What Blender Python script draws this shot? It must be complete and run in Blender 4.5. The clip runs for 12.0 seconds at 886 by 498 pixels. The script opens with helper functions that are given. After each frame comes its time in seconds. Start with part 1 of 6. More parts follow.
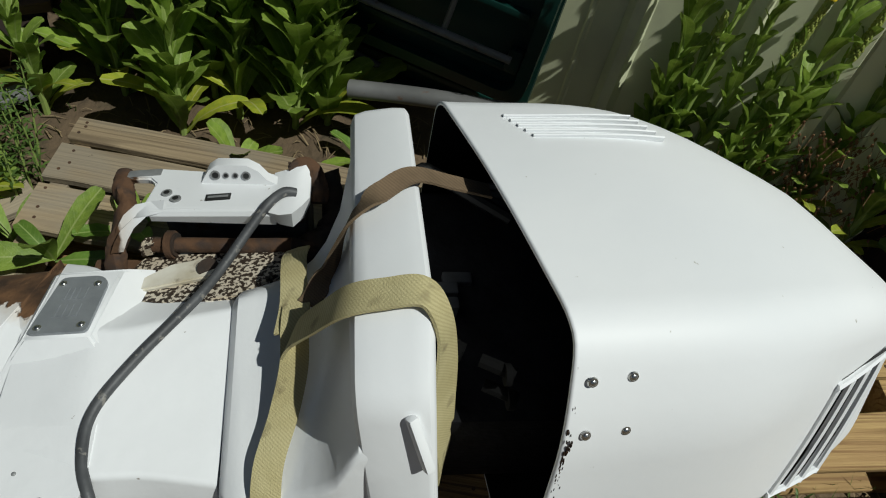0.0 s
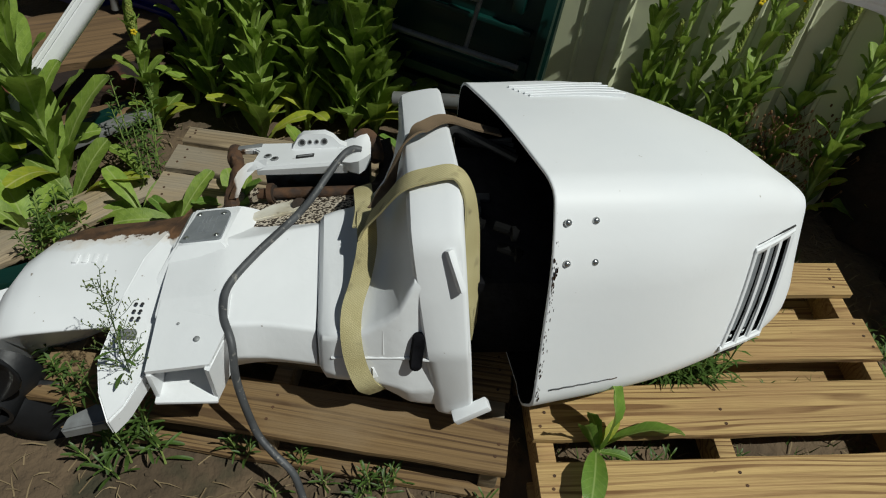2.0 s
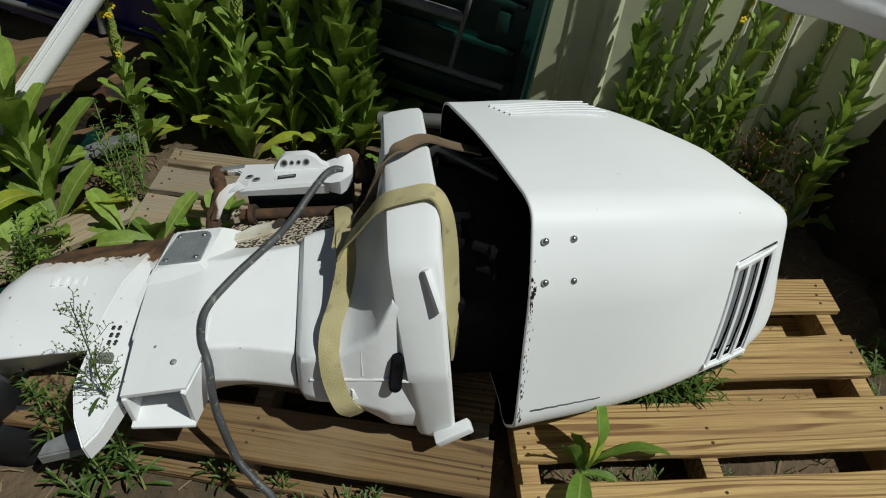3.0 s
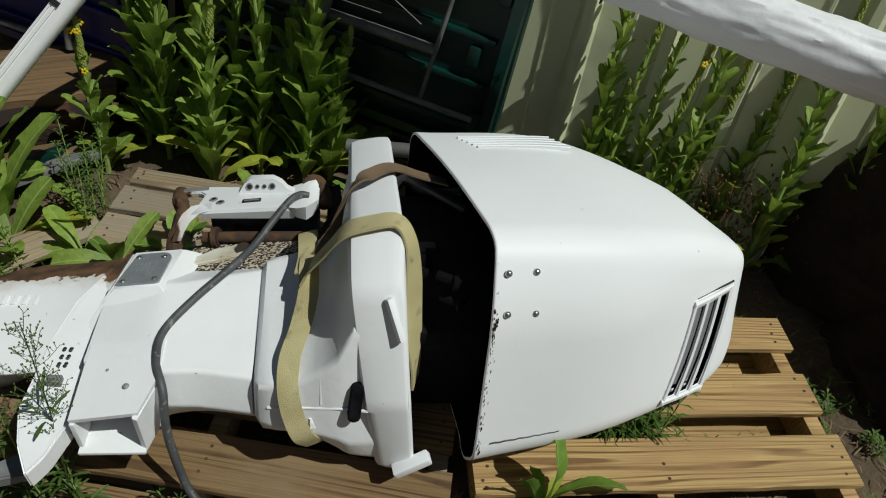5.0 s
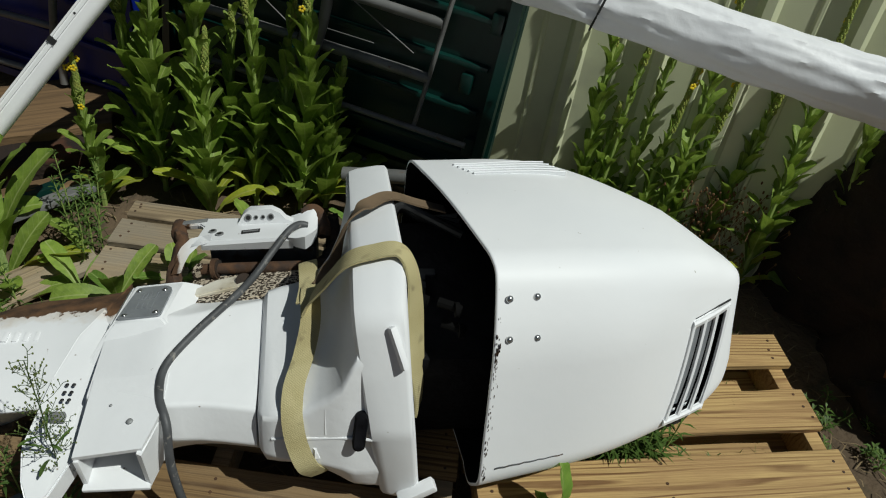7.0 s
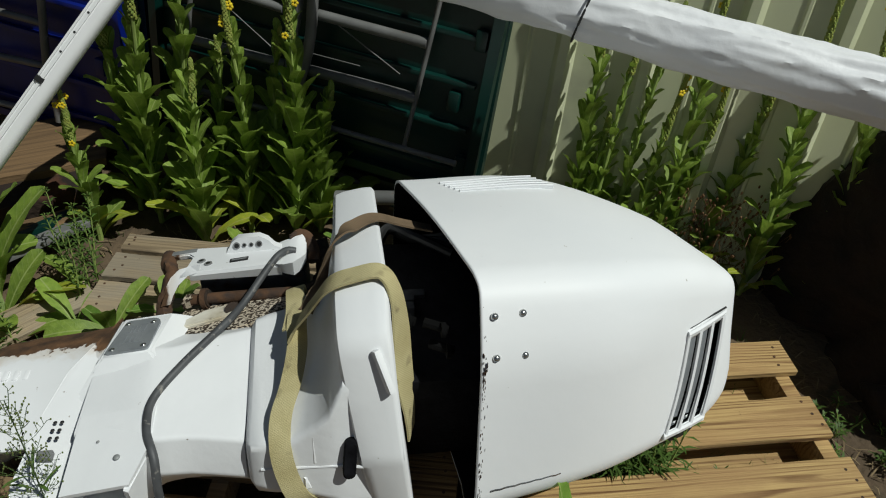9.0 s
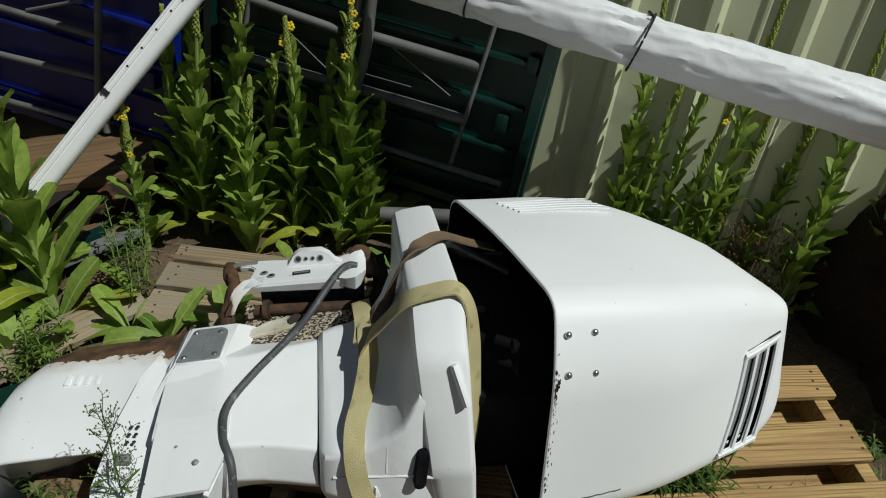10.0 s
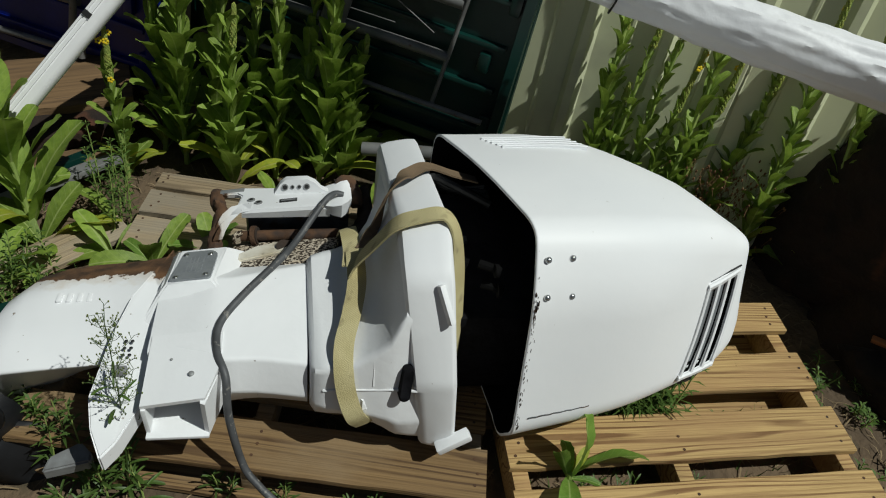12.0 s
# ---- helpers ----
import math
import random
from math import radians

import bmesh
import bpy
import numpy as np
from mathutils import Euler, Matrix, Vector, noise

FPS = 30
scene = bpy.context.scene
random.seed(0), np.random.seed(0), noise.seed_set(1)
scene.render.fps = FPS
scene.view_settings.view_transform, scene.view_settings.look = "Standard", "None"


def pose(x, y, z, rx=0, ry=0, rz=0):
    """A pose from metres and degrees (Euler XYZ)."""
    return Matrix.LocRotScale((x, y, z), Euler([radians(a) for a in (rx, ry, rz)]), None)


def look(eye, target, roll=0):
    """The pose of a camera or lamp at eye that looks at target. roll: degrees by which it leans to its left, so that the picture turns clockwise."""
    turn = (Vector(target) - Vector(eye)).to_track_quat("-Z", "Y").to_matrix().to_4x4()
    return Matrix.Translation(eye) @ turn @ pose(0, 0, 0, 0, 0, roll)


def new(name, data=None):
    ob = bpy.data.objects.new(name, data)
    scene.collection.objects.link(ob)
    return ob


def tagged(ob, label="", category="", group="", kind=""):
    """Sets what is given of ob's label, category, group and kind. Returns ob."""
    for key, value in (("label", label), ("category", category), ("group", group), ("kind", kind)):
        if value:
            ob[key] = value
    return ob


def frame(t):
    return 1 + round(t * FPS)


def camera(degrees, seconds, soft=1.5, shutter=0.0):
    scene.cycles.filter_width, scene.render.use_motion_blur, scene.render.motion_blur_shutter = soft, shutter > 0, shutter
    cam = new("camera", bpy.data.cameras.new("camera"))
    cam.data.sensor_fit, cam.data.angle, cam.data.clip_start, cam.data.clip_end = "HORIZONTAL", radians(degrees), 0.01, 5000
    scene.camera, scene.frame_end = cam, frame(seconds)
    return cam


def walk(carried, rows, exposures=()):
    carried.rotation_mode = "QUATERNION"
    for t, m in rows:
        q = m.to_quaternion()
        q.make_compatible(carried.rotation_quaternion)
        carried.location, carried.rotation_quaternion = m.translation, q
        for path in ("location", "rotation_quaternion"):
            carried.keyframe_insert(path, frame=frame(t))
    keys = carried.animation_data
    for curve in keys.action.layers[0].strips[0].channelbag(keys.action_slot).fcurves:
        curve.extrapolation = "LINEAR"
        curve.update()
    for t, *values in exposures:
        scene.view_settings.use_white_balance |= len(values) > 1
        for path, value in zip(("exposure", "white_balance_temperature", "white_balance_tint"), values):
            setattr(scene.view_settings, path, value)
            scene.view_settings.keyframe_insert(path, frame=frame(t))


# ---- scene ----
cam = camera(65.4, 12.0, 1.1)
PATH = [
    (0, (-0.303, -0.244, 1.294), (0.064, 1.089, -0.15), 14.2),
    (0.5, (-0.297, -0.456, 1.325), (-0.036, 0.897, -0.125), 11.6),
    (1, (-0.39, -0.591, 1.356), (-0.149, 0.829, -0.032), 5.1),
    (1.5, (-0.398, -0.679, 1.365), (-0.068, 0.779, 0.037), 8.1),
    (2, (-0.347, -0.732, 1.364), (-0.089, 0.766, 0.065), 8.2),
    (2.5, (-0.321, -0.741, 1.363), (-0.062, 0.781, 0.092), 8.3),
    (3, (-0.31, -0.728, 1.364), (-0.05, 0.805, 0.107), 7.6),
    (5, (-0.308, -0.728, 1.366), (0.047, 0.848, 0.187), 11.2),
    (5.5, (-0.301, -0.737, 1.378), (0.031, 0.855, 0.215), 10.6),
    (6, (-0.31, -0.739, 1.378), (0.0, 0.865, 0.225), 10.1),
    (6.5, (-0.318, -0.736, 1.376), (0.041, 0.876, 0.249), 10.0),
    (7, (-0.325, -0.731, 1.38), (0.049, 0.879, 0.254), 10.0),
    (9, (-0.268, -0.724, 1.376), (0.065, 0.923, 0.292), 6.5),
    (9.5, (-0.302, -0.708, 1.377), (-0.03, 0.996, 0.367), 6.5),
    (10, (-0.411, -0.742, 1.392), (-0.073, 0.928, 0.346), 8.0),
    (10.5, (-0.473, -0.78, 1.397), (0.068, 0.862, 0.392), 11.9),
    (11, (-0.511, -0.819, 1.415), (0.082, 0.848, 0.482), 14.4),
    (11.5, (-0.524, -0.819, 1.401), (0.084, 0.844, 0.472), 14.5),
    (12, (-0.464, -0.811, 1.385), (-0.019, 0.762, 0.233), 11.9),
]
walk(cam, [(t, look(eye, target, roll)) for t, eye, target, roll in PATH],
     [(0, -0.06, 6300, 4.0), (0.5, -0.18, 6300, 4.0), (1.0, -0.20, 6300, 4.0), (1.6, -0.06, 6300, 4.0), (3.0, -0.04, 6300, 4.0), (12, -0.04, 6300, 4.0)])

# ---- light ----
SUN_DIR = Vector((0.405, -0.39, 0.827)).normalized()
world = bpy.data.worlds.new("sky")
scene.world = world
world.use_nodes = True
wn = world.node_tree
sky = wn.nodes.new("ShaderNodeTexSky")
sky.sky_type = "NISHITA"
sky.sun_disc = False
sky.sun_elevation = math.asin(SUN_DIR.z)
sky.sun_rotation = math.atan2(SUN_DIR.x, SUN_DIR.y)
wn.nodes["Background"].inputs["Strength"].default_value = 0.019
wn.links.new(sky.outputs["Color"], wn.nodes["Background"].inputs["Color"])
sun = new("sun", bpy.data.lights.new("sun", "SUN"))
sun.data.energy, sun.data.angle, sun.data.color = 3.45, radians(0.55), (1.0, 0.985, 0.93)
sun.matrix_world = look(SUN_DIR * 20, (0, 0, 0))
scene.view_settings.exposure = 0.0

# ---- materials ----


def material(name, base, other=None, rough=0.5, metal=0.0, scale=8.0, stretch=(1, 1, 1), detail=5.0, bump=0.0, bump_scale=60.0,
             low=0.35, high=0.65, spots=None, spot_scale=20.0, spot_at=(0.62, 0.68), per_object=0.0, space="Object", through_light=0.0, shine=0.5):
    """A surface of two mixed tones, grain in relief, and spots of a third colour."""
    m = bpy.data.materials.new(name)
    m.use_nodes = True
    nt = m.node_tree
    b = nt.nodes["Principled BSDF"]
    b.inputs["Roughness"].default_value, b.inputs["Metallic"].default_value = rough, metal
    b.inputs["Specular IOR Level"].default_value = shine
    tc = nt.nodes.new("ShaderNodeTexCoord")
    mp = nt.nodes.new("ShaderNodeMapping")
    mp.inputs["Scale"].default_value = stretch
    nt.links.new(tc.outputs[space], mp.inputs["Vector"])

    def mottle(size, det=detail):
        n = nt.nodes.new("ShaderNodeTexNoise")
        n.inputs["Scale"].default_value, n.inputs["Detail"].default_value = size, det
        nt.links.new(mp.outputs["Vector"], n.inputs["Vector"])
        return n.outputs["Fac"]

    def ramp(src, a, z):
        r = nt.nodes.new("ShaderNodeMapRange")
        r.inputs["From Min"].default_value, r.inputs["From Max"].default_value = a, z
        nt.links.new(src, r.inputs["Value"])
        return r.outputs["Result"]

    def mix(fac, a, z):
        x = nt.nodes.new("ShaderNodeMix")
        x.data_type = "RGBA"
        nt.links.new(fac, x.inputs["Factor"])
        for sock, val in ((x.inputs["A"], a), (x.inputs["B"], z)):
            if isinstance(val, tuple):
                sock.default_value = (*val, 1)
            else:
                nt.links.new(val, sock)
        return x.outputs["Result"]

    col = mix(ramp(mottle(scale), low, high), base, other or tuple(c * 0.85 for c in base))
    if spots:
        col = mix(ramp(mottle(spot_scale, 8.0), *spot_at), col, spots)
    if per_object:
        oi = nt.nodes.new("ShaderNodeObjectInfo")
        hs = nt.nodes.new("ShaderNodeHueSaturation")
        nt.links.new(col, hs.inputs["Color"])
        r = nt.nodes.new("ShaderNodeMapRange")
        r.inputs["To Min"].default_value, r.inputs["To Max"].default_value = 1 - per_object, 1 + per_object
        nt.links.new(oi.outputs["Random"], r.inputs["Value"])
        nt.links.new(r.outputs["Result"], hs.inputs["Value"])
        col = hs.outputs["Color"]
    nt.links.new(col, b.inputs["Base Color"])
    if bump:
        bp = nt.nodes.new("ShaderNodeBump")
        bp.inputs["Strength"].default_value, bp.inputs["Distance"].default_value = 1.0, bump
        nt.links.new(mottle(bump_scale), bp.inputs["Height"])
        nt.links.new(bp.outputs["Normal"], b.inputs["Normal"])
    if through_light:
        tr = nt.nodes.new("ShaderNodeBsdfTranslucent")
        nt.links.new(col, tr.inputs["Color"])
        ms = nt.nodes.new("ShaderNodeMixShader")
        ms.inputs["Fac"].default_value = through_light
        nt.links.new(b.outputs["BSDF"], ms.inputs[1])
        nt.links.new(tr.outputs["BSDF"], ms.inputs[2])
        nt.links.new(ms.outputs["Shader"], nt.nodes["Material Output"].inputs["Surface"])
    return m


WHITE = material("white_gloss_paint", (0.80, 0.81, 0.82), (0.76, 0.775, 0.79), rough=0.5, shine=0.28, scale=3.0, bump=0.0006, bump_scale=25, spots=(0.42, 0.40, 0.36), spot_scale=70, spot_at=(0.74, 0.78))
WHITE2 = material("white_worn_paint", (0.80, 0.81, 0.82), (0.74, 0.75, 0.76), rough=0.42, scale=4.0, bump=0.0008, bump_scale=40, spots=(0.25, 0.22, 0.19), spot_scale=55, spot_at=(0.72, 0.75))
# black that holds the shade inside the cowling, its slots and the gap
SHADEBLACK = material("interior_shade_black", (0.004, 0.004, 0.004), rough=0.9, shine=0.1, scale=30)
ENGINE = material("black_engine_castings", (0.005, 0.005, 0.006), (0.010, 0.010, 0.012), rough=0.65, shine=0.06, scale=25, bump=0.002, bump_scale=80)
RUBBER = material("black_rubber", (0.012, 0.012, 0.012), (0.02, 0.02, 0.02), rough=0.5, scale=30)
CABLE = material("grey_cable_sheath", (0.075, 0.078, 0.082), (0.045, 0.047, 0.050), rough=0.55, scale=25, bump=0.0006, bump_scale=150, spots=(0.2, 0.19, 0.17), spot_scale=60)
STRAP = material("faded_webbing", (0.54, 0.48, 0.26), (0.44, 0.38, 0.19), rough=0.9, scale=16, bump=0.0016, bump_scale=480, spots=(0.12, 0.09, 0.05), spot_scale=22, spot_at=(0.6, 0.75))
STRAP2 = material("brown_webbing", (0.19, 0.13, 0.075), (0.13, 0.09, 0.05), rough=0.9, scale=20, bump=0.0012, bump_scale=420)


def weave(m, deep):
    """Fine woven ribs across a webbing strap."""
    nt = m.node_tree
    sock = nt.nodes["Principled BSDF"].inputs["Base Color"]
    src = sock.links[0].from_socket
    tc, wv = nt.nodes.new("ShaderNodeTexCoord"), nt.nodes.new("ShaderNodeTexWave")
    wv.bands_direction = "DIAGONAL"
    wv.inputs["Scale"].default_value, wv.inputs["Distortion"].default_value, wv.inputs["Detail Scale"].default_value = 105.0, 0.6, 0.6
    nt.links.new(tc.outputs["Object"], wv.inputs["Vector"])
    low = nt.nodes.new("ShaderNodeMapRange")
    low.inputs["To Max"].default_value = 0.38
    low.inputs["From Min"].default_value, low.inputs["From Max"].default_value = 0.75, 0.15
    nt.links.new(wv.outputs["Fac"], low.inputs["Value"])
    x = nt.nodes.new("ShaderNodeMix")
    x.data_type = "RGBA"
    nt.links.new(low.outputs["Result"], x.inputs["Factor"])
    nt.links.new(src, x.inputs["A"])
    x.inputs["B"].default_value = (*deep, 1)
    nt.links.new(x.outputs["Result"], sock)


weave(STRAP, (0.30, 0.25, 0.11))
weave(STRAP2, (0.075, 0.05, 0.03))
STEEL = material("bright_steel", (0.62, 0.62, 0.60), (0.5, 0.5, 0.48), rough=0.28, metal=1.0, scale=50)
PLATE = material("dull_alloy_plate", (0.36, 0.38, 0.40), (0.30, 0.32, 0.34), rough=0.45, metal=0.5, scale=25, bump=0.0005, bump_scale=90)
ALLOY = material("grey_zinc", (0.28, 0.29, 0.29), (0.2, 0.2, 0.2), rough=0.6, metal=0.3, scale=30, bump=0.001, bump_scale=60)
RUST = material("brown_rust_scale", (0.050, 0.025, 0.012), (0.105, 0.052, 0.024), rough=0.9, scale=14, bump=0.004, bump_scale=50, spots=(0.04, 0.025, 0.018), spot_scale=30, spot_at=(0.5, 0.65))
TANBAND = material("dirty_cream_paint", (0.68, 0.65, 0.56), (0.48, 0.43, 0.32), rough=0.6, scale=14, bump=0.001, bump_scale=60, spots=(0.18, 0.14, 0.09), spot_scale=24, spot_at=(0.60, 0.70))
DARKRUST = material("black_brown_rust", (0.020, 0.014, 0.010), (0.045, 0.024, 0.013), rough=0.85, scale=18, bump=0.003, bump_scale=60, spots=(0.09, 0.042, 0.018), spot_scale=14, spot_at=(0.58, 0.66))
PITTED = material("pitted_white_paint", (0.62, 0.56, 0.46), (0.50, 0.42, 0.31), rough=0.7, scale=9, bump=0.002, bump_scale=90, spots=(0.030, 0.018, 0.010), spot_scale=150, spot_at=(0.47, 0.51))
CONNECTOR = material("dusty_black_plastic", (0.030, 0.033, 0.038), (0.018, 0.019, 0.021), rough=0.6, scale=40, bump=0.001, bump_scale=90)
# grey darkened for the shade under the bracket arm; also colours the trim line
CASTGREY = material("shade_and_trim_grey", (0.10, 0.105, 0.11), (0.055, 0.056, 0.058), rough=0.7, scale=20, bump=0.002, bump_scale=50, spots=(0.06, 0.035, 0.02), spot_scale=25, spot_at=(0.55, 0.66))
PROP = material("black_painted_propeller", (0.006, 0.0065, 0.0075), (0.013, 0.0135, 0.015), shine=0.25, rough=0.45, scale=12, bump=0.0006, bump_scale=50)
def wood(name, light, dark, knot, grey, strength=1.0):
    """Sawn boards: long wandering grain lines, knots, and grey weathering."""
    m = bpy.data.materials.new(name)
    m.use_nodes = True
    nt = m.node_tree
    b = nt.nodes["Principled BSDF"]
    b.inputs["Roughness"].default_value = 0.78
    tc, oi = nt.nodes.new("ShaderNodeTexCoord"), nt.nodes.new("ShaderNodeObjectInfo")
    off = nt.nodes.new("ShaderNodeVectorMath")
    off.operation = "MULTIPLY_ADD"
    nt.links.new(oi.outputs["Random"], off.inputs[0])
    off.inputs[1].default_value = (7.3, 3.1, 5.7)
    nt.links.new(tc.outputs["Object"], off.inputs[2])

    def mapped(scale):
        mp = nt.nodes.new("ShaderNodeMapping")
        mp.inputs["Scale"].default_value = scale
        nt.links.new(off.outputs[0], mp.inputs["Vector"])
        return mp.outputs[0]

    def tex(vec, size, det=4.0, rough=0.5):
        n = nt.nodes.new("ShaderNodeTexNoise")
        n.inputs["Scale"].default_value, n.inputs["Detail"].default_value, n.inputs["Roughness"].default_value = size, det, rough
        nt.links.new(vec, n.inputs["Vector"])
        return n.outputs["Fac"]

    def ramp(src, a, z):
        q = nt.nodes.new("ShaderNodeMapRange")
        q.inputs["From Min"].default_value, q.inputs["From Max"].default_value = a, z
        nt.links.new(src, q.inputs["Value"])
        return q.outputs["Result"]

    def mix(fac, a, z):
        x = nt.nodes.new("ShaderNodeMix")
        x.data_type = "RGBA"
        nt.links.new(fac, x.inputs["Factor"])
        for sock, val in ((x.inputs["A"], a), (x.inputs["B"], z)):
            if isinstance(val, tuple):
                sock.default_value = (*val, 1)
            else:
                nt.links.new(val, sock)
        return x.outputs["Result"]
    wave = nt.nodes.new("ShaderNodeTexWave")
    wave.bands_direction = "Y"
    wave.inputs["Scale"].default_value = 21.0
    wave.inputs["Distortion"].default_value = 34.0
    wave.inputs["Detail"].default_value = 2.0
    wave.inputs["Detail Scale"].default_value = 0.5
    nt.links.new(mapped((0.055, 1, 1)), wave.inputs["Vector"])
    sharp = ramp(wave.outputs["Fac"], 0.66, 0.90)
    wander = ramp(tex(mapped((0.7, 6, 6)), 2.6, 3.0), 0.28, 0.56)
    keep = nt.nodes.new("ShaderNodeMath")
    keep.operation = "MULTIPLY"
    nt.links.new(sharp, keep.inputs[0])
    nt.links.new(wander, keep.inputs[1])
    lines = keep.outputs[0]
    fine = ramp(tex(mapped((2.4, 150, 150)), 1.0, 4.0, 0.65), 0.36, 0.68)
    patch = ramp(tex(mapped((1, 2.5, 2.5)), 3.2, 5.0), 0.46, 0.62)
    col = mix(lines, light, tuple(l * (1 - 0.85 * strength) + d * 0.85 * strength for l, d in zip(light, dark)))
    mul = nt.nodes.new("ShaderNodeMath")
    mul.operation, mul.inputs[1].default_value = "MULTIPLY", 0.44
    nt.links.new(fine, mul.inputs[0])
    col = mix(mul.outputs[0], col, dark)
    mul2 = nt.nodes.new("ShaderNodeMath")
    mul2.operation, mul2.inputs[1].default_value = "MULTIPLY", 0.75
    nt.links.new(patch, mul2.inputs[0])
    col = mix(mul2.outputs[0], col, grey)
    vor = nt.nodes.new("ShaderNodeTexVoronoi")
    vor.inputs["Scale"].default_value = 3.4
    nt.links.new(mapped((1.0, 2.0, 0.3)), vor.inputs["Vector"])
    col = mix(ramp(vor.outputs["Distance"], 0.085, 0.045), col, knot)
    col = mix(ramp(tex(mapped((1, 1, 1)), 26.0, 6.0, 0.7), 0.70, 0.76), col, tuple(k * 0.5 for k in knot))
    hs = nt.nodes.new("ShaderNodeHueSaturation")
    nt.links.new(col, hs.inputs["Color"])
    v = nt.nodes.new("ShaderNodeMapRange")
    v.inputs["To Min"].default_value, v.inputs["To Max"].default_value = 0.84, 1.12
    nt.links.new(oi.outputs["Random"], v.inputs["Value"])
    nt.links.new(v.outputs["Result"], hs.inputs["Value"])
    nt.links.new(hs.outputs["Color"], b.inputs["Base Color"])
    bp = nt.nodes.new("ShaderNodeBump")
    bp.inputs["Strength"].default_value, bp.inputs["Distance"].default_value = 0.8, 0.0015
    nt.links.new(fine, bp.inputs["Height"])
    nt.links.new(bp.outputs["Normal"], b.inputs["Normal"])
    return m


PINE = wood("yellow_pine", (0.50, 0.338, 0.135), (0.125, 0.052, 0.014), (0.12, 0.05, 0.016), (0.36, 0.22, 0.09))
BROWNPINE = wood("brown_pine", (0.255, 0.158, 0.064), (0.070, 0.034, 0.012), (0.11, 0.06, 0.025), (0.26, 0.18, 0.095))
GREYPINE = wood("weathered_pine", (0.33, 0.25, 0.150), (0.12, 0.085, 0.05), (0.12, 0.085, 0.05), (0.25, 0.215, 0.16), 0.7)
PLANKS = material("old_brown_timber", (0.19, 0.115, 0.052), (0.10, 0.060, 0.028), rough=0.85, scale=5, stretch=(0.4, 8, 8), detail=8, bump=0.003, bump_scale=16, spots=(0.07, 0.045, 0.03), spot_scale=6, per_object=0.2)
BARK = material("dark_bark", (0.024, 0.013, 0.007), (0.012, 0.007, 0.005), rough=0.95, scale=9, bump=0.02, bump_scale=18, spots=(0.10, 0.035, 0.014), spot_scale=5, spot_at=(0.62, 0.72))
TORN = material("torn_orange_wood", (0.42, 0.16, 0.05), (0.25, 0.09, 0.03), rough=0.85, scale=9, stretch=(0.4, 6, 6), bump=0.004, bump_scale=30)
SOIL = material("dry_soil", (0.155, 0.106, 0.062), (0.072, 0.050, 0.030), rough=1.0, scale=3, detail=10, bump=0.012, bump_scale=45, spots=(0.045, 0.04, 0.022), spot_scale=7, spot_at=(0.55, 0.68))
LEAF = material("mullein_leaf", (0.265, 0.375, 0.055), (0.180, 0.275, 0.038), rough=0.55, scale=9, bump=0.0012, bump_scale=45, per_object=0.25, through_light=0.34)
LEAFY = material("yellowing_leaf", (0.38, 0.41, 0.03), (0.27, 0.33, 0.03), rough=0.65, scale=12, per_object=0.15, through_light=0.3)
DOCK = material("fresh_green_leaf", (0.13, 0.24, 0.035), (0.17, 0.29, 0.045), rough=0.42, scale=9, bump=0.001, bump_scale=50, per_object=0.2, through_light=0.3)


def add_midrib(m, tone):
    """A pale vein down the leaf's middle, with fainter side veins."""
    nt = m.node_tree
    sock = nt.nodes["Principled BSDF"].inputs["Base Color"]
    src = sock.links[0].from_socket
    tc = nt.nodes.new("ShaderNodeTexCoord")
    sep = nt.nodes.new("ShaderNodeSeparateXYZ")
    nt.links.new(tc.outputs["Object"], sep.inputs[0])
    ab = nt.nodes.new("ShaderNodeMath")
    ab.operation = "ABSOLUTE"
    nt.links.new(sep.outputs["Y"], ab.inputs[0])
    side = nt.nodes.new("ShaderNodeMath")
    side.operation, side.inputs[1].default_value = "SUBTRACT", 0.0
    nt.links.new(sep.outputs["X"], side.inputs[0])
    nt.links.new(ab.outputs[0], side.inputs[1])
    rep = nt.nodes.new("ShaderNodeMath")
    rep.operation, rep.inputs[1].default_value = "PINGPONG", 0.05
    nt.links.new(side.outputs[0], rep.inputs[0])
    fac = []
    for value, width, most in ((ab.outputs[0], 0.014, 0.8), (rep.outputs[0], 0.007, 0.28)):
        q = nt.nodes.new("ShaderNodeMapRange")
        q.inputs["From Min"].default_value, q.inputs["From Max"].default_value = width, width * 0.4
        q.inputs["To Max"].default_value = most
        nt.links.new(value, q.inputs["Value"])
        fac.append(q.outputs["Result"])
    top = nt.nodes.new("ShaderNodeMath")
    top.operation = "MAXIMUM"
    nt.links.new(fac[0], top.inputs[0])
    nt.links.new(fac[1], top.inputs[1])
    x = nt.nodes.new("ShaderNodeMix")
    x.data_type = "RGBA"
    nt.links.new(top.outputs[0], x.inputs["Factor"])
    nt.links.new(src, x.inputs["A"])
    x.inputs["B"].default_value = (*tone, 1)
    nt.links.new(x.outputs["Result"], sock)


add_midrib(LEAF, (0.40, 0.48, 0.16))
add_midrib(LEAFY, (0.50, 0.50, 0.18))
add_midrib(DOCK, (0.36, 0.46, 0.15))
STEM = material("green_stem", (0.30, 0.38, 0.10), (0.20, 0.28, 0.065), rough=0.7, scale=15)
WEED = material("feathery_weed", (0.066, 0.125, 0.020), (0.095, 0.160, 0.028), rough=0.65, scale=9, per_object=0.2, through_light=0.25)
LANCE = material("narrow_green_leaf", (0.062, 0.115, 0.022), (0.090, 0.150, 0.030), rough=0.5, scale=12, per_object=0.25, through_light=0.25)
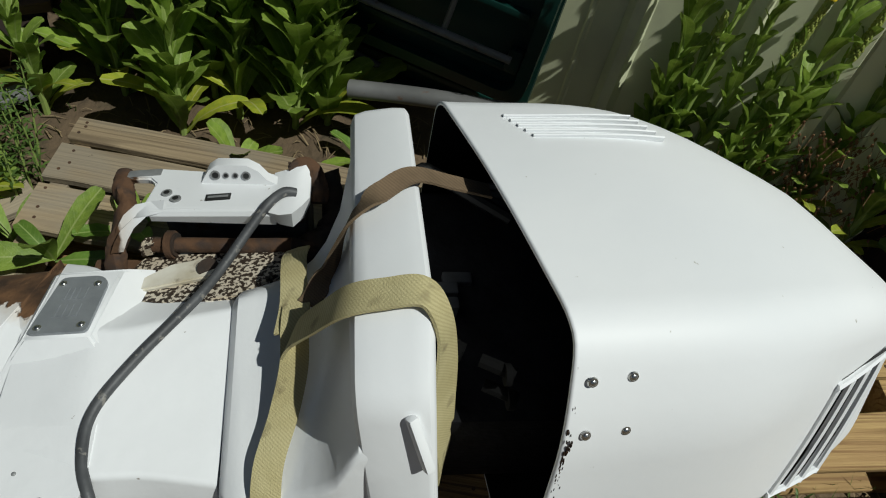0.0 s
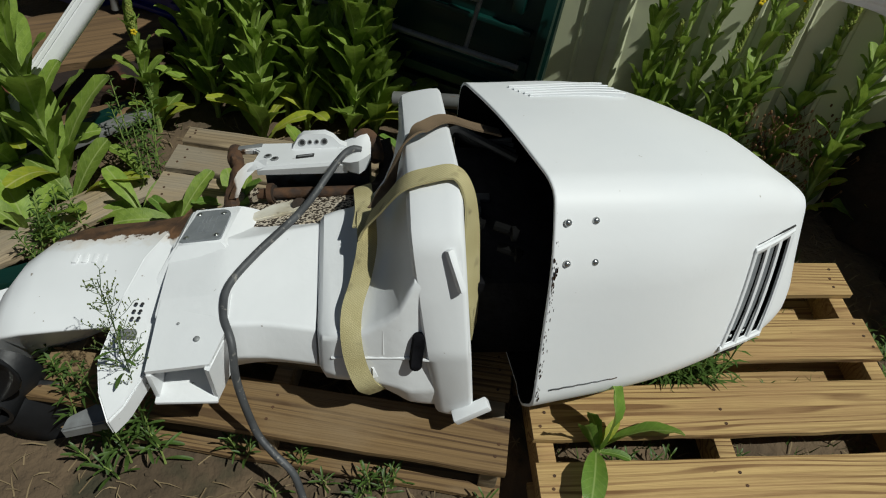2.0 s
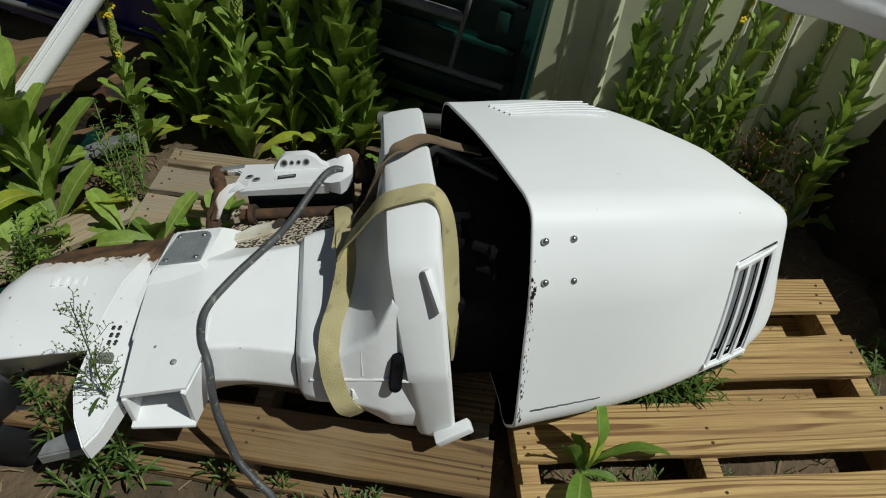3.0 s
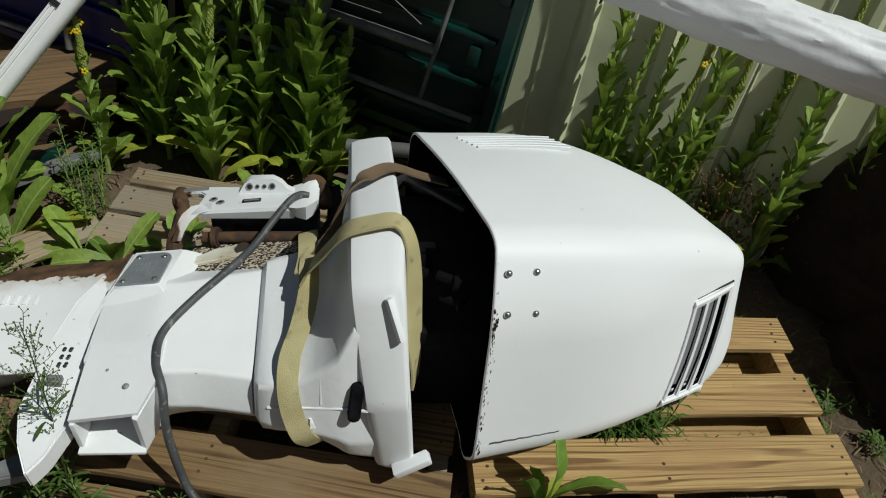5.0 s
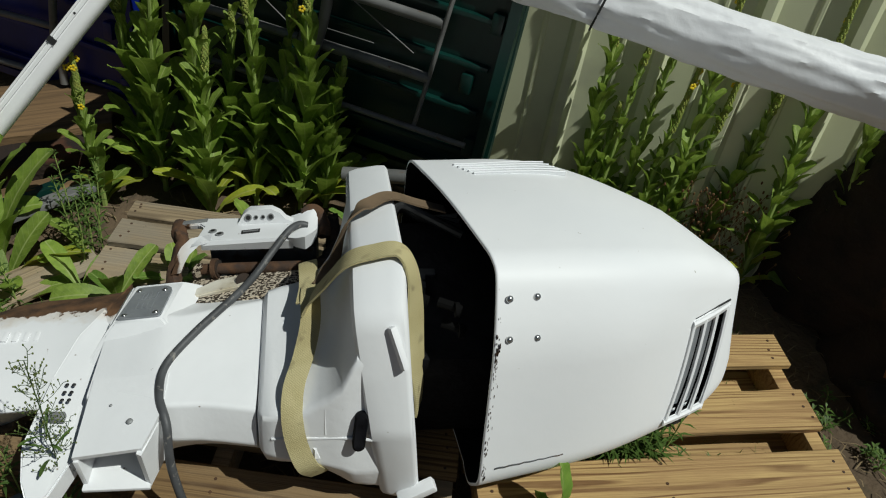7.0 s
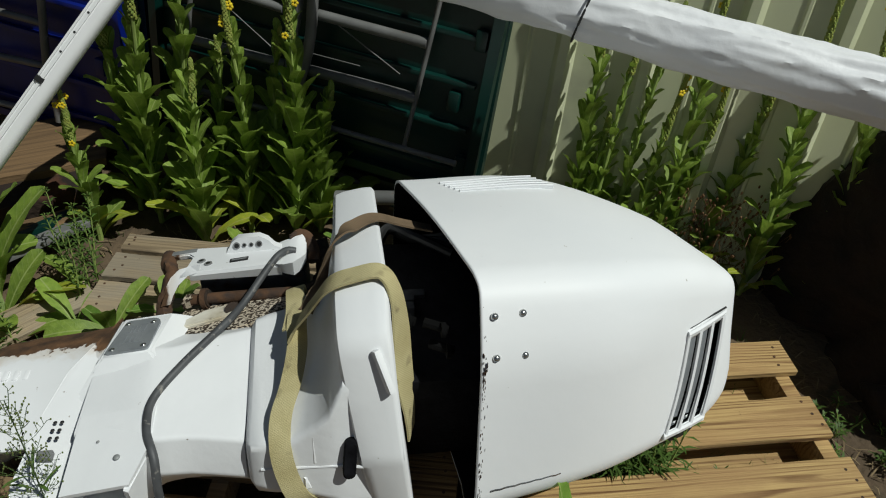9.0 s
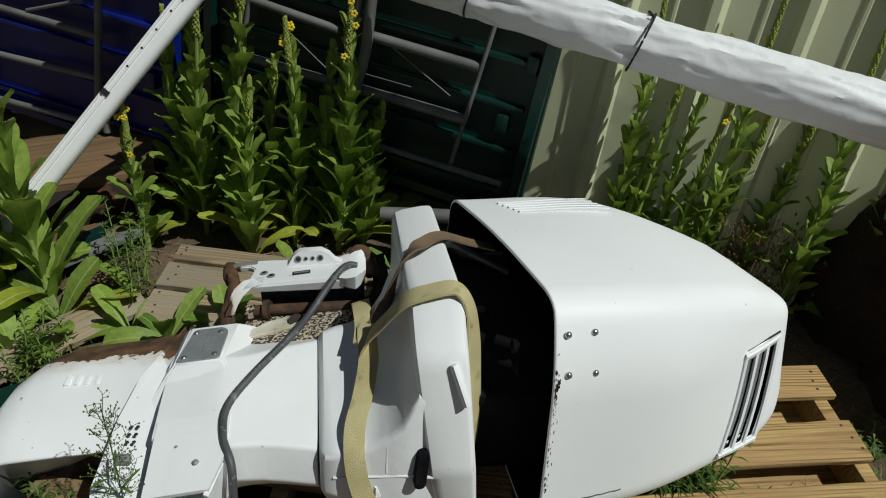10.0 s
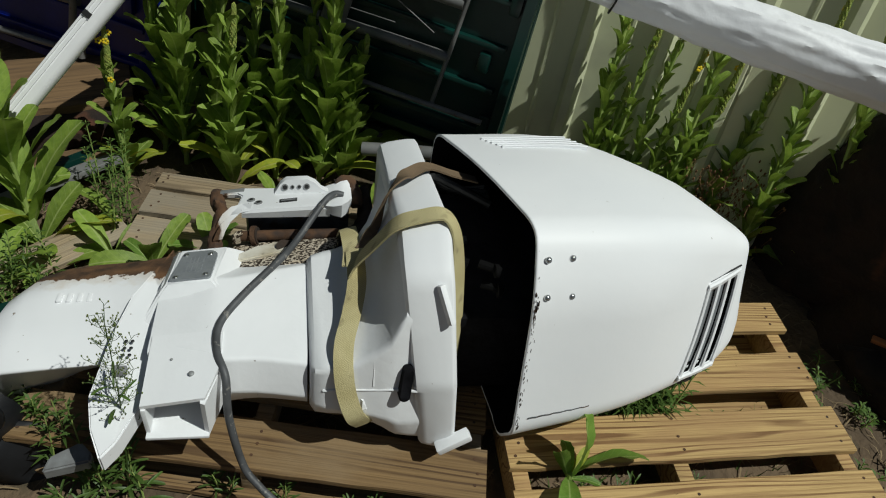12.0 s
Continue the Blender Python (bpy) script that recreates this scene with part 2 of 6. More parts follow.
DRY = material("dry_seed_heads", (0.13, 0.06, 0.025), (0.20, 0.11, 0.045), rough=0.9, scale=20)
STRAW = material("dead_grass", (0.27, 0.20, 0.11), (0.16, 0.115, 0.06), rough=0.95, scale=14)
FLOWER = material("yellow_petals", (0.78, 0.60, 0.02), (0.66, 0.46, 0.012), rough=0.6, scale=40)
BUDS = material("green_buds", (0.22, 0.29, 0.06), (0.29, 0.31, 0.06), rough=0.8, scale=60, bump=0.003, bump_scale=120)
DARKBUD = material("dark_green_buds", (0.10, 0.14, 0.035), (0.15, 0.17, 0.04), rough=0.8, scale=60)
FENCE = material("olive_grey_sheet_steel", (0.62, 0.64, 0.43), (0.56, 0.58, 0.385), rough=0.5, scale=2.5, bump=0.0003, bump_scale=8, spots=(0.33, 0.32, 0.25), spot_scale=3, spot_at=(0.55, 0.8))
GREEN = material("green_moulded_plastic", (0.002, 0.030, 0.023), (0.0015, 0.017, 0.013), rough=0.38, scale=6, bump=0.001, bump_scale=20)
BLUE = material("blue_moulded_plastic", (0.004, 0.014, 0.19), (0.003, 0.009, 0.11), rough=0.38, scale=6, bump=0.001, bump_scale=20)
TUBE = material("grey_painted_tube", (0.20, 0.20, 0.195), (0.13, 0.13, 0.125), rough=0.5, metal=0.2, scale=10, spots=(0.14, 0.08, 0.05), spot_scale=30, spot_at=(0.66, 0.74))
CLOTH = material("white_vinyl_wrap", (0.78, 0.79, 0.80), (0.70, 0.71, 0.73), rough=0.5, scale=4, bump=0.004, bump_scale=14)
RAIL = material("white_alloy_extrusion", (0.83, 0.83, 0.83), (0.78, 0.78, 0.78), rough=0.4, scale=8)


def rusted(name, axis, edge, sign, ragged=0.09, soft=0.012):
    """White paint that gives way to brown rust past a ragged edge along one axis of the casting."""
    m = bpy.data.materials.new(name)
    m.use_nodes = True
    nt = m.node_tree
    b = nt.nodes["Principled BSDF"]
    tc, sp = nt.nodes.new("ShaderNodeTexCoord"), nt.nodes.new("ShaderNodeSeparateXYZ")
    nt.links.new(tc.outputs["Object"], sp.inputs[0])

    def tex(size, det=6.0):
        n = nt.nodes.new("ShaderNodeTexNoise")
        n.inputs["Scale"].default_value, n.inputs["Detail"].default_value = size, det
        nt.links.new(tc.outputs["Object"], n.inputs["Vector"])
        return n.outputs["Fac"]

    def calc(op, a, z):
        q = nt.nodes.new("ShaderNodeMath")
        q.operation = op
        for k, val in enumerate((a, z)):
            if isinstance(val, (int, float)):
                q.inputs[k].default_value = val
            else:
                nt.links.new(val, q.inputs[k])
        return q.outputs[0]

    def mix(fac, a, z):
        x = nt.nodes.new("ShaderNodeMix")
        x.data_type = "RGBA"
        nt.links.new(fac, x.inputs["Factor"])
        for sock, val in ((x.inputs["A"], a), (x.inputs["B"], z)):
            if isinstance(val, tuple):
                sock.default_value = (*val, 1)
            else:
                nt.links.new(val, sock)
        return x.outputs["Result"]

    def ramp(src, a, z, c=0.0, d=1.0):
        q = nt.nodes.new("ShaderNodeMapRange")
        for key, val in (("From Min", a), ("From Max", z), ("To Min", c), ("To Max", d)):
            q.inputs[key].default_value = val
        nt.links.new(src, q.inputs["Value"])
        return q.outputs["Result"]
    depth = calc("MULTIPLY", calc("SUBTRACT", sp.outputs[axis], edge), sign)
    wander = calc("MULTIPLY", calc("SUBTRACT", calc("ADD", calc("MULTIPLY", tex(14, 3.0), 0.7), calc("MULTIPLY", tex(60), 0.3)), 0.5), ragged)
    fac = ramp(calc("ADD", depth, wander), 0.0, soft)
    stain = ramp(calc("ADD", depth, wander), -0.03, 0.0, 0.0, 0.35)
    white = mix(ramp(tex(4), 0.35, 0.65), (0.80, 0.81, 0.82), (0.75, 0.76, 0.77))
    white = mix(ramp(tex(55, 8.0), 0.70, 0.74), white, (0.25, 0.21, 0.17))
    brown = mix(ramp(tex(22), 0.35, 0.65), (0.045, 0.024, 0.012), (0.15, 0.075, 0.032))
    col = mix(fac, mix(stain, white, (0.50, 0.36, 0.2)), brown)
    nt.links.new(col, b.inputs["Base Color"])
    nt.links.new(ramp(fac, 0, 1, 0.42, 0.9), b.inputs["Roughness"])
    bp = nt.nodes.new("ShaderNodeBump")
    bp.inputs["Distance"].default_value = 0.003
    nt.links.new(calc("MULTIPLY", tex(70), fac), bp.inputs["Height"])
    nt.links.new(bp.outputs["Normal"], b.inputs["Normal"])
    return m


GEARRUST = rusted("white_paint_rusting_along_edge", 1, 0.485, 1, 0.16, 0.004)
ENDRUST = rusted("white_paint_rusting_at_end", 0, -0.600, -1, 0.05, 0.006)

# ---- building helpers ----


def part(name, bm, mat, parent=None, label="", smooth=True, m=None):
    me = bpy.data.meshes.new(name)
    bmesh.ops.recalc_face_normals(bm, faces=bm.faces[:])
    bm.to_mesh(me)
    bm.free()
    for mt in (mat if isinstance(mat, (list, tuple)) else [mat]):
        me.materials.append(mt)
    if smooth:
        me.polygons.foreach_set("use_smooth", [True] * len(me.polygons))
        me.set_sharp_from_angle(angle=radians(38))
    ob = new(name, me)
    if parent is not None:
        ob.parent = parent
    if m is not None:
        ob.matrix_basis = m
    if label:
        ob["label"] = label
    return ob


def thing(name, label, category, m=None, group=""):
    ob = new(name)
    ob.empty_display_size = 0.1
    if m is not None:
        ob.matrix_basis = m
    return tagged(ob, label, category, group)


def box(bm, lo, hi, m=None, bevel=0.0):
    """A bevelled box between two corners."""
    lo, hi = Vector(lo), Vector(hi)
    r = bmesh.ops.create_cube(bm, size=1.0, matrix=(m or Matrix()) @ Matrix.Translation((lo + hi) / 2) @ Matrix.Diagonal((*(hi - lo), 1)))
    if bevel:
        edges = list({e for v in r["verts"] for e in v.link_edges})
        bmesh.ops.bevel(bm, geom=edges, offset=bevel, segments=2, affect="EDGES", profile=0.6)


def rod(bm, a, b, r, r2=None, seg=10):
    a, b = Vector(a), Vector(b)
    d = b - a
    m = Matrix.Translation((a + b) / 2) @ d.to_track_quat("Z", "Y").to_matrix().to_4x4()
    bmesh.ops.create_cone(bm, cap_ends=True, segments=seg, radius1=r, radius2=r if r2 is None else r2, depth=d.length, matrix=m)


def ball(bm, at, r, squash=(1, 1, 1), seg=10):
    bmesh.ops.create_uvsphere(bm, u_segments=seg, v_segments=max(4, seg // 2 + 1), radius=r, matrix=Matrix.Translation(at) @ Matrix.Diagonal((*squash, 1)))


def smooth_path(pts, n=8):
    """Points along a Catmull-Rom curve."""
    pts = [Vector(p) for p in pts]
    out = []
    for i in range(len(pts) - 1):
        p0, p1, p2, p3 = pts[max(i - 1, 0)], pts[i], pts[i + 1], pts[min(i + 2, len(pts) - 1)]
        for k in range(n):
            t = k / n
            out.append(0.5 * (2 * p1 + (p2 - p0) * t + (2 * p0 - 5 * p1 + 4 * p2 - p3) * t * t + (3 * p1 - p0 - 3 * p2 + p3) * t ** 3))
    return out + [pts[-1]]


def tube(bm, pts, r, seg=8, n=6, curve=True):
    """A round tube along points; r may be a function of 0..1."""
    path = smooth_path(pts, n) if curve else [Vector(p) for p in pts]
    rings, up = [], Vector((0, 0, 1))
    for i, p in enumerate(path):
        d = (path[min(i + 1, len(path) - 1)] - path[max(i - 1, 0)]).normalized()
        x = d.cross(up if abs(d.dot(up)) < 0.95 else Vector((1, 0, 0))).normalized()
        y = d.cross(x)
        rr = r(i / (len(path) - 1)) if callable(r) else r
        rings.append([bm.verts.new(p + (x * math.cos(a) + y * math.sin(a)) * rr) for a in (2 * math.pi * k / seg for k in range(seg))])
    skin(bm, rings)


def skin(bm, rings, caps=True, closed=True):
    n = len(rings[0])
    for a, b in zip(rings, rings[1:]):
        for k in range(n if closed else n - 1):
            bm.faces.new((a[k], a[(k + 1) % n], b[(k + 1) % n], b[k]))
    if caps:
        bm.faces.new(rings[0][::-1])
        bm.faces.new(rings[-1])


def fillet(corners, seg=5):
    """A closed outline with rounded corners: (a, b, radius) each."""
    out = []
    n = len(corners)
    for i in range(n):
        p = Vector(corners[i][:2])
        a, b = Vector(corners[i - 1][:2]) - p, Vector(corners[(i + 1) % n][:2]) - p
        cut = min(corners[i][2], a.length * 0.48, b.length * 0.48)
        s, e = p + a.normalized() * cut, p + b.normalized() * cut
        for k in range(seg + 1):
            t = k / seg
            out.append(s * (1 - t) ** 2 + p * 2 * t * (1 - t) + e * t * t)
    return out


def blend(keys, s):
    """Values between keyed rows (station, values), smooth."""
    i = max(0, min(len(keys) - 2, sum(1 for k in keys if k[0] <= s) - 1))
    (s0, a), (s1, b) = keys[i], keys[i + 1]
    t = (s - s0) / (s1 - s0)
    pa, pb = keys[max(i - 1, 0)], keys[min(i + 2, len(keys) - 1)]
    out = []
    for k in range(len(a)):
        row = []
        for j in range(len(a[k])):
            m0 = (b[k][j] - pa[1][k][j]) / max(s1 - pa[0], 1e-6) * (s1 - s0)
            m1 = (pb[1][k][j] - a[k][j]) / max(pb[0] - s0, 1e-6) * (s1 - s0)
            h = 2 * t ** 3 - 3 * t * t + 1, t ** 3 - 2 * t * t + t, -2 * t ** 3 + 3 * t * t, t ** 3 - t * t
            row.append(a[k][j] * h[0] + m0 * h[1] + b[k][j] * h[2] + m1 * h[3])
        out.append(row)
    return out


def loft(bm, keys, stations, skew=None, seg=5, caps=(True, True)):
    """Skin over rounded outlines in y, z along x."""
    rings = []
    for s in stations:
        ring = []
        for y, z in fillet(blend(keys, s), seg):
            ring.append(bm.verts.new((s + (skew(s, y, z) if skew else 0), y, z)))
        rings.append(ring)
    skin(bm, rings, caps=False)
    if caps[0]:
        bm.faces.new(rings[0][::-1])
    if caps[1]:
        bm.faces.new(rings[-1])
    return rings


def ribbon(bm, pts, width, side, thick=0.004, n=8):
    """A flat band along a curve; side: its width direction at each point."""
    path, sides = smooth_path(pts, n), smooth_path(side, n)
    rings = []
    for i, p in enumerate(path):
        d = (path[min(i + 1, len(path) - 1)] - path[max(i - 1, 0)]).normalized()
        w = sides[i]
        w = (w - d * w.dot(d)).normalized() * (width / 2)
        nrm = d.cross(w).normalized() * (thick / 2)
        rings.append([bm.verts.new(p + w + nrm), bm.verts.new(p + nrm * 1.5), bm.verts.new(p - w + nrm), bm.verts.new(p - w - nrm), bm.verts.new(p - nrm * 0.5), bm.verts.new(p + w - nrm)])
    skin(bm, rings)


def carve(ob, cutters):
    """Cut holes with solids, which are then removed."""
    for c in cutters:
        md = ob.modifiers.new("cut", "BOOLEAN")
        md.operation, md.object, md.solver = "DIFFERENCE", c, "EXACT"
    bpy.context.view_layer.update()
    me = bpy.data.meshes.new_from_object(ob.evaluated_get(bpy.context.evaluated_depsgraph_get()))
    ob.modifiers.clear()
    ob.data = me
    for c in cutters:
        bpy.data.objects.remove(c)


# the pallets lie on rising ground: the deck's plane
DECK = pose(0, 0, 0.14, 8, 0, 0) @ pose(0, 0, 0, 0, -3, 0)


def deck(x, y, z):
    return DECK @ Vector((x, y, z))


# ---- ground ----
def ground_height(x, y):
    near = deck(0, 0, -0.135)
    d = Vector((x, y)).length
    k = max(0.0, min(1.0, (4.0 - d) / 2.0))
    yy = max(-2.5, min(2.2, y))
    xx = max(-2.5, min(2.5, x))
    flat = near.z + yy * math.tan(radians(8)) * (0.35 + 0.65 * k) + xx * math.tan(radians(3)) * (0.35 + 0.65 * k)
    lump = noise.noise(Vector((x * 2.2, y * 2.2, 3))) * 0.018 + noise.noise(Vector((x * 9, y * 9, 7))) * 0.007
    return flat + lump * (1 if d < 6 else 0.3)


def build_ground():
    bm = bmesh.new()
    steps = [-600, -200, -60, -20, -9, -5] + [-3.4 + 0.07 * i for i in range(98)] + [5, 9, 20, 60, 200, 600]
    grid = [[bm.verts.new((x, y, ground_height(x, y))) for y in steps] for x in steps]
    for i in range(len(steps) - 1):
        for j in range(len(steps) - 1):
            bm.faces.new((grid[i][j], grid[i + 1][j], grid[i + 1][j + 1], grid[i][j + 1]))
    tagged(part("ground", bm, SOIL), "dry brown bare soil with dead grass, rising to the fence", "ground", kind="structure")


build_ground()

# ---- fence: ribbed steel sheet ----
FENCE_M = Matrix.Translation((0.637, 1.086, 0)) @ pose(0, 0, 0, 0, 0, math.degrees(math.atan(-0.48)))


def build_fence():
    bm = bmesh.new()
    pitch = 0.2325
    prof = []
    for i in range(-18, 16):
        u = i * pitch + 0.014
        # pan, small swage, pan, tall rib
        prof += [(u, 0.0), (u + 0.088, 0.0), (u + 0.093, -0.006), (u + 0.101, -0.006), (u + 0.106, 0.0), (u + 0.171, 0.0), (u + 0.188, -0.030), (u + 0.213, -0.030)]
    low, high = [], []
    for u, v in prof:
        low.append(bm.verts.new((u, v, -0.6)))
        high.append(bm.verts.new((u, v, 1.95)))
    for k in range(len(prof) - 1):
        bm.faces.new((low[k], low[k + 1], high[k + 1], high[k]))
    ob = part("wall_fence", bm, FENCE, smooth=False, m=FENCE_M)
    md = ob.modifiers.new("sheet", "SOLIDIFY")
    md.thickness, md.offset = 0.0012, 1
    tagged(ob, "olive-grey ribbed steel sheet fence", "fence", kind="structure")
    for i in range(-3, 6):
        for z in (0.774, 1.15):
            bm = bmesh.new()
            rod(bm, (0, 0, 0), (0, -0.005, 0), 0.005, seg=6)
            rod(bm, (0, 0.001, 0), (0, -0.0015, 0), 0.008, seg=10)
            part("fence_screw", bm, STEEL, ob, m=Matrix.Translation((i * pitch - 0.005 + 0.0, -0.001, z)))


build_fence()

# ---- pallets ----


def build_board(parent, mat, x0, x1, y0, y1, z0, z1, nails, seed, wob=0.002):
    rng = random.Random(seed)
    bm = bmesh.new()
    n = 14
    rings = []
    for i in range(n + 1):
        x = x0 + (x1 - x0) * i / n
        a, b, c = (rng.uniform(-wob, wob) for _ in range(3))
        e = 0.0025
        o = [(y0 + a, z0 + e), (y0 + a + e, z0), (y1 + b - e, z0), (y1 + b, z0 + e), (y1 + b, z1 - e), (y1 + b - e, z1 + c * 0.3), (y0 + a + e, z1 + c * 0.3), (y0 + a, z1 - e)]
        rings.append([bm.verts.new((x, *p)) for p in o])
    skin(bm, rings)
    board = part("board", bm, mat, parent)
    for nx in nails:
        for ny in (0.2, 0.5, 0.8):
            bm = bmesh.new()
            ax = nx + rng.uniform(-0.012, 0.012)
            ay = y0 + (y1 - y0) * (ny + rng.uniform(-0.08, 0.08))
            rod(bm, (ax, ay, z1 - 0.004), (ax, ay, z1 + 0.0012), 0.0035, seg=8)
            part("nail_head", bm, RUST, board)
    return board


def build_pallet(label, m, mat, length, boards, bearers, seed, group="pallets under the motor", front=None):
    p = thing("pallet", label, "pallet", m, group)
    for i, (y0, y1) in enumerate(boards):
        build_board(p, front if front and i < 3 else mat, 0.004 * (i % 2), length - 0.006 * (i % 3), y0, y1, -0.02, 0.0, bearers, seed + i)
    lo, hi = boards[0][0], boards[-1][1]
    for k, bx in enumerate(bearers):
        bm = bmesh.new()
        box(bm, (bx - 0.019, lo + 0.01, -0.105), (bx + 0.019, hi - 0.01, -0.0205), bevel=0.003)
        part("bearer", bm, mat, p)
    for i, (y0, y1) in enumerate((boards[0], boards[len(boards) // 2], boards[-1])):
        build_board(p, front or mat, 0, length, y0 - 0.012, y1 + 0.004, -0.124, -0.1055, (), seed + 40 + i)
    return p


build_pallet("yellow pine shipping pallet with open slats", DECK @ Matrix.Translation((0.035, 0, 0)), PINE, 0.885,
             [(-0.105, 0.020), (0.070, 0.194), (0.252, 0.366), (0.440, 0.545)], (0.03, 0.42, 0.85), 1)
build_pallet("weathered pine shipping pallet beneath the outboard motor", DECK @ pose(-0.024, -0.002, -0.002, 0, 0, -11.6) @ Matrix.Translation((-1.01, 0, 0)), GREYPINE, 1.005,
             [(0.0, 0.122), (0.17, 0.29), (0.34, 0.46), (0.585, 0.700), (0.715, 0.812), (0.828, 0.893)], (0.03, 0.5, 0.975), 60, front=BROWNPINE)
# ---- outboard motor ----
motor = thing("outboard_motor", "large white outboard motor lying on its side on pallets", "outboard motor", DECK)


def cowl_skew(s, y, z):
    k = max(0.0, 1 - s / 0.45)
    return k * (0.010 - 0.183 * max(0.0, y - 0.25))


COWL = [
    (0.00, [(0.80, 0.06, 0.05), (0.795, 0.380, 0.05), (0.52, 0.487, 0.20), (0.252, 0.556, 0.05), (0.166, 0.448, 0.06), (0.066, 0.150, 0.03), (0.13, 0.035, 0.05)]),
    (0.25, [(0.79, 0.06, 0.05), (0.775, 0.400, 0.07), (0.53, 0.490, 0.20), (0.276, 0.536, 0.05), (0.196, 0.437, 0.07), (0.112, 0.164, 0.03), (0.17, 0.045, 0.05)]),
    (0.43, [(0.68, 0.08, 0.06), (0.640, 0.400, 0.09), (0.48, 0.465, 0.14), (0.316, 0.492, 0.05), (0.266, 0.405, 0.07), (0.172, 0.172, 0.03), (0.23, 0.07, 0.05)]),
    (0.52, [(0.55, 0.12, 0.06), (0.520, 0.388, 0.08), (0.43, 0.430, 0.09), (0.346, 0.448, 0.04), (0.302, 0.374, 0.06), (0.212, 0.178, 0.04), (0.27, 0.10, 0.05)]),
    (0.556, [(0.48, 0.17, 0.05), (0.465, 0.370, 0.06), (0.41, 0.410, 0.06), (0.358, 0.424, 0.03), (0.320, 0.355, 0.05), (0.238, 0.195, 0.05), (0.30, 0.14, 0.04)]),
    (0.568, [(0.45, 0.20, 0.04), (0.435, 0.350, 0.05), (0.40, 0.385, 0.04), (0.365, 0.396, 0.03), (0.336, 0.340, 0.04), (0.262, 0.225, 0.04), (0.32, 0.18, 0.03)]),
]


def on_side(x, z):
    """Front skin of the cowling at a station and height: y."""
    c = blend(COWL, x)
    m, d = c[4], c[5]
    t = (m[1] - z) / (m[1] - d[1])
    return m[0] + (d[0] - m[0]) * t


def build_cowl():
    bm = bmesh.new()
    stations = [0, 0.004, 0.012] + [0.03 * i for i in range(1, 17)] + [0.495, 0.51, 0.52, 0.53, 0.54, 0.55, 0.556, 0.561, 0.565, 0.568]
    loft(bm, COWL, stations, cowl_skew, seg=6, caps=(False, True))
    # the shell's inner side is coloured black for the shade within
    cowl = part("cowling", bm, [WHITE, SHADEBLACK], motor, "white domed engine cowling, scuffed along its lip")
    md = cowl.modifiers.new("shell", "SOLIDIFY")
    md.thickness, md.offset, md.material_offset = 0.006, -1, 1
    # air outlet slots on the side, near the end
    cutters = []
    for a, b in ((0.444, 0.418), (0.475, 0.449), (0.506, 0.480)):
        bm = bmesh.new()
        rings = []
        for i in range(7):
            t = i / 6
            z = 0.372 - 0.178 * t
            x = a + (b - a) * t + 0.006 * math.sin(t * math.pi)
            y = on_side(x, z)
            rings.append([bm.verts.new((x + dx, y + dy, z)) for dx, dy in ((-0.0115, -0.05), (0.0115, -0.05), (0.0115, 0.05), (-0.0115, 0.05))])
        skin(bm, rings)
        # slot walls take the same painted shade
        cutters.append(part("cutter", bm, SHADEBLACK, motor))
    carve(cowl, cutters)
    # raised frame round the slots
    bm = bmesh.new()

    def strip(points, w):
        rings = []
        for x, z in points:
            y = on_side(x, z)
            rings.append([bm.verts.new((x - w, y - 0.001, z)), bm.verts.new((x - w * 0.6, y - 0.006, z)), bm.verts.new((x + w * 0.6, y - 0.006, z)), bm.verts.new((x + w, y - 0.001, z)), bm.verts.new((x, y + 0.003, z))])
        skin(bm, rings)
    for a, b, w in ((0.429, 0.403, 0.004), (0.4595, 0.4335, 0.0045), (0.4905, 0.4645, 0.0045), (0.522, 0.496, 0.005)):
        strip([(a + (b - a) * i / 8 + 0.006 * math.sin(i / 8 * math.pi), 0.384 - 0.2 * i / 8) for i in range(9)], w)
    for z, x0, x1 in ((0.384, 0.427, 0.526), (0.186, 0.400, 0.500)):
        rings = []
        for i in range(7):
            x = x0 + (x1 - x0) * i / 6
            y = on_side(x, z)
            rings.append([bm.verts.new((x, y - 0.001, z - 0.008)), bm.verts.new((x, y - 0.006, z - 0.005)), bm.verts.new((x, y - 0.006, z + 0.005)), bm.verts.new((x, y - 0.001, z + 0.008)), bm.verts.new((x, y + 0.02, z))])
        skin(bm, rings)
    part("vent_grille", bm, WHITE, cowl, "white air outlet grille with three slanted slots")
    # louvres on the upper face
    bm = bmesh.new()

    def top(x, y):
        c = blend(COWL, x)
        b, cr = c[1], c[2]
        t = (y - cr[0]) / (b[0] - cr[0])
        return cr[1] + (b[1] - cr[1]) * t + 0.0005 + 0.004 * t
    for k in range(5):
        y0, y1 = 0.640 + 0.0165 * k, 0.6510 + 0.0165 * k
        rings = []
        for i in range(9):
            x = 0.040 + 0.208 * i / 8 - 0.034 * k / 4
            z0, z1 = top(x, y0), top(x, y1)
            rings.append([bm.verts.new((x, y0, z0 - 0.004)), bm.verts.new((x, y0, z0 + 0.0050)), bm.verts.new((x, y0 + 0.002, z0 + 0.0062)), bm.verts.new((x, y1, z1 + 0.0015)), bm.verts.new((x, y1, z1 - 0.004))])
        skin(bm, rings)
    part("louvre_panel", bm, WHITE, cowl, "row of shallow white louvres", smooth=False)
    # four domed screws with washers
    for x, y, z in ((0.033, 0.211, 0.510), (0.083, 0.219, 0.507), (0.036, 0.172, 0.450), (0.087, 0.179, 0.446)):
        bm = bmesh.new()
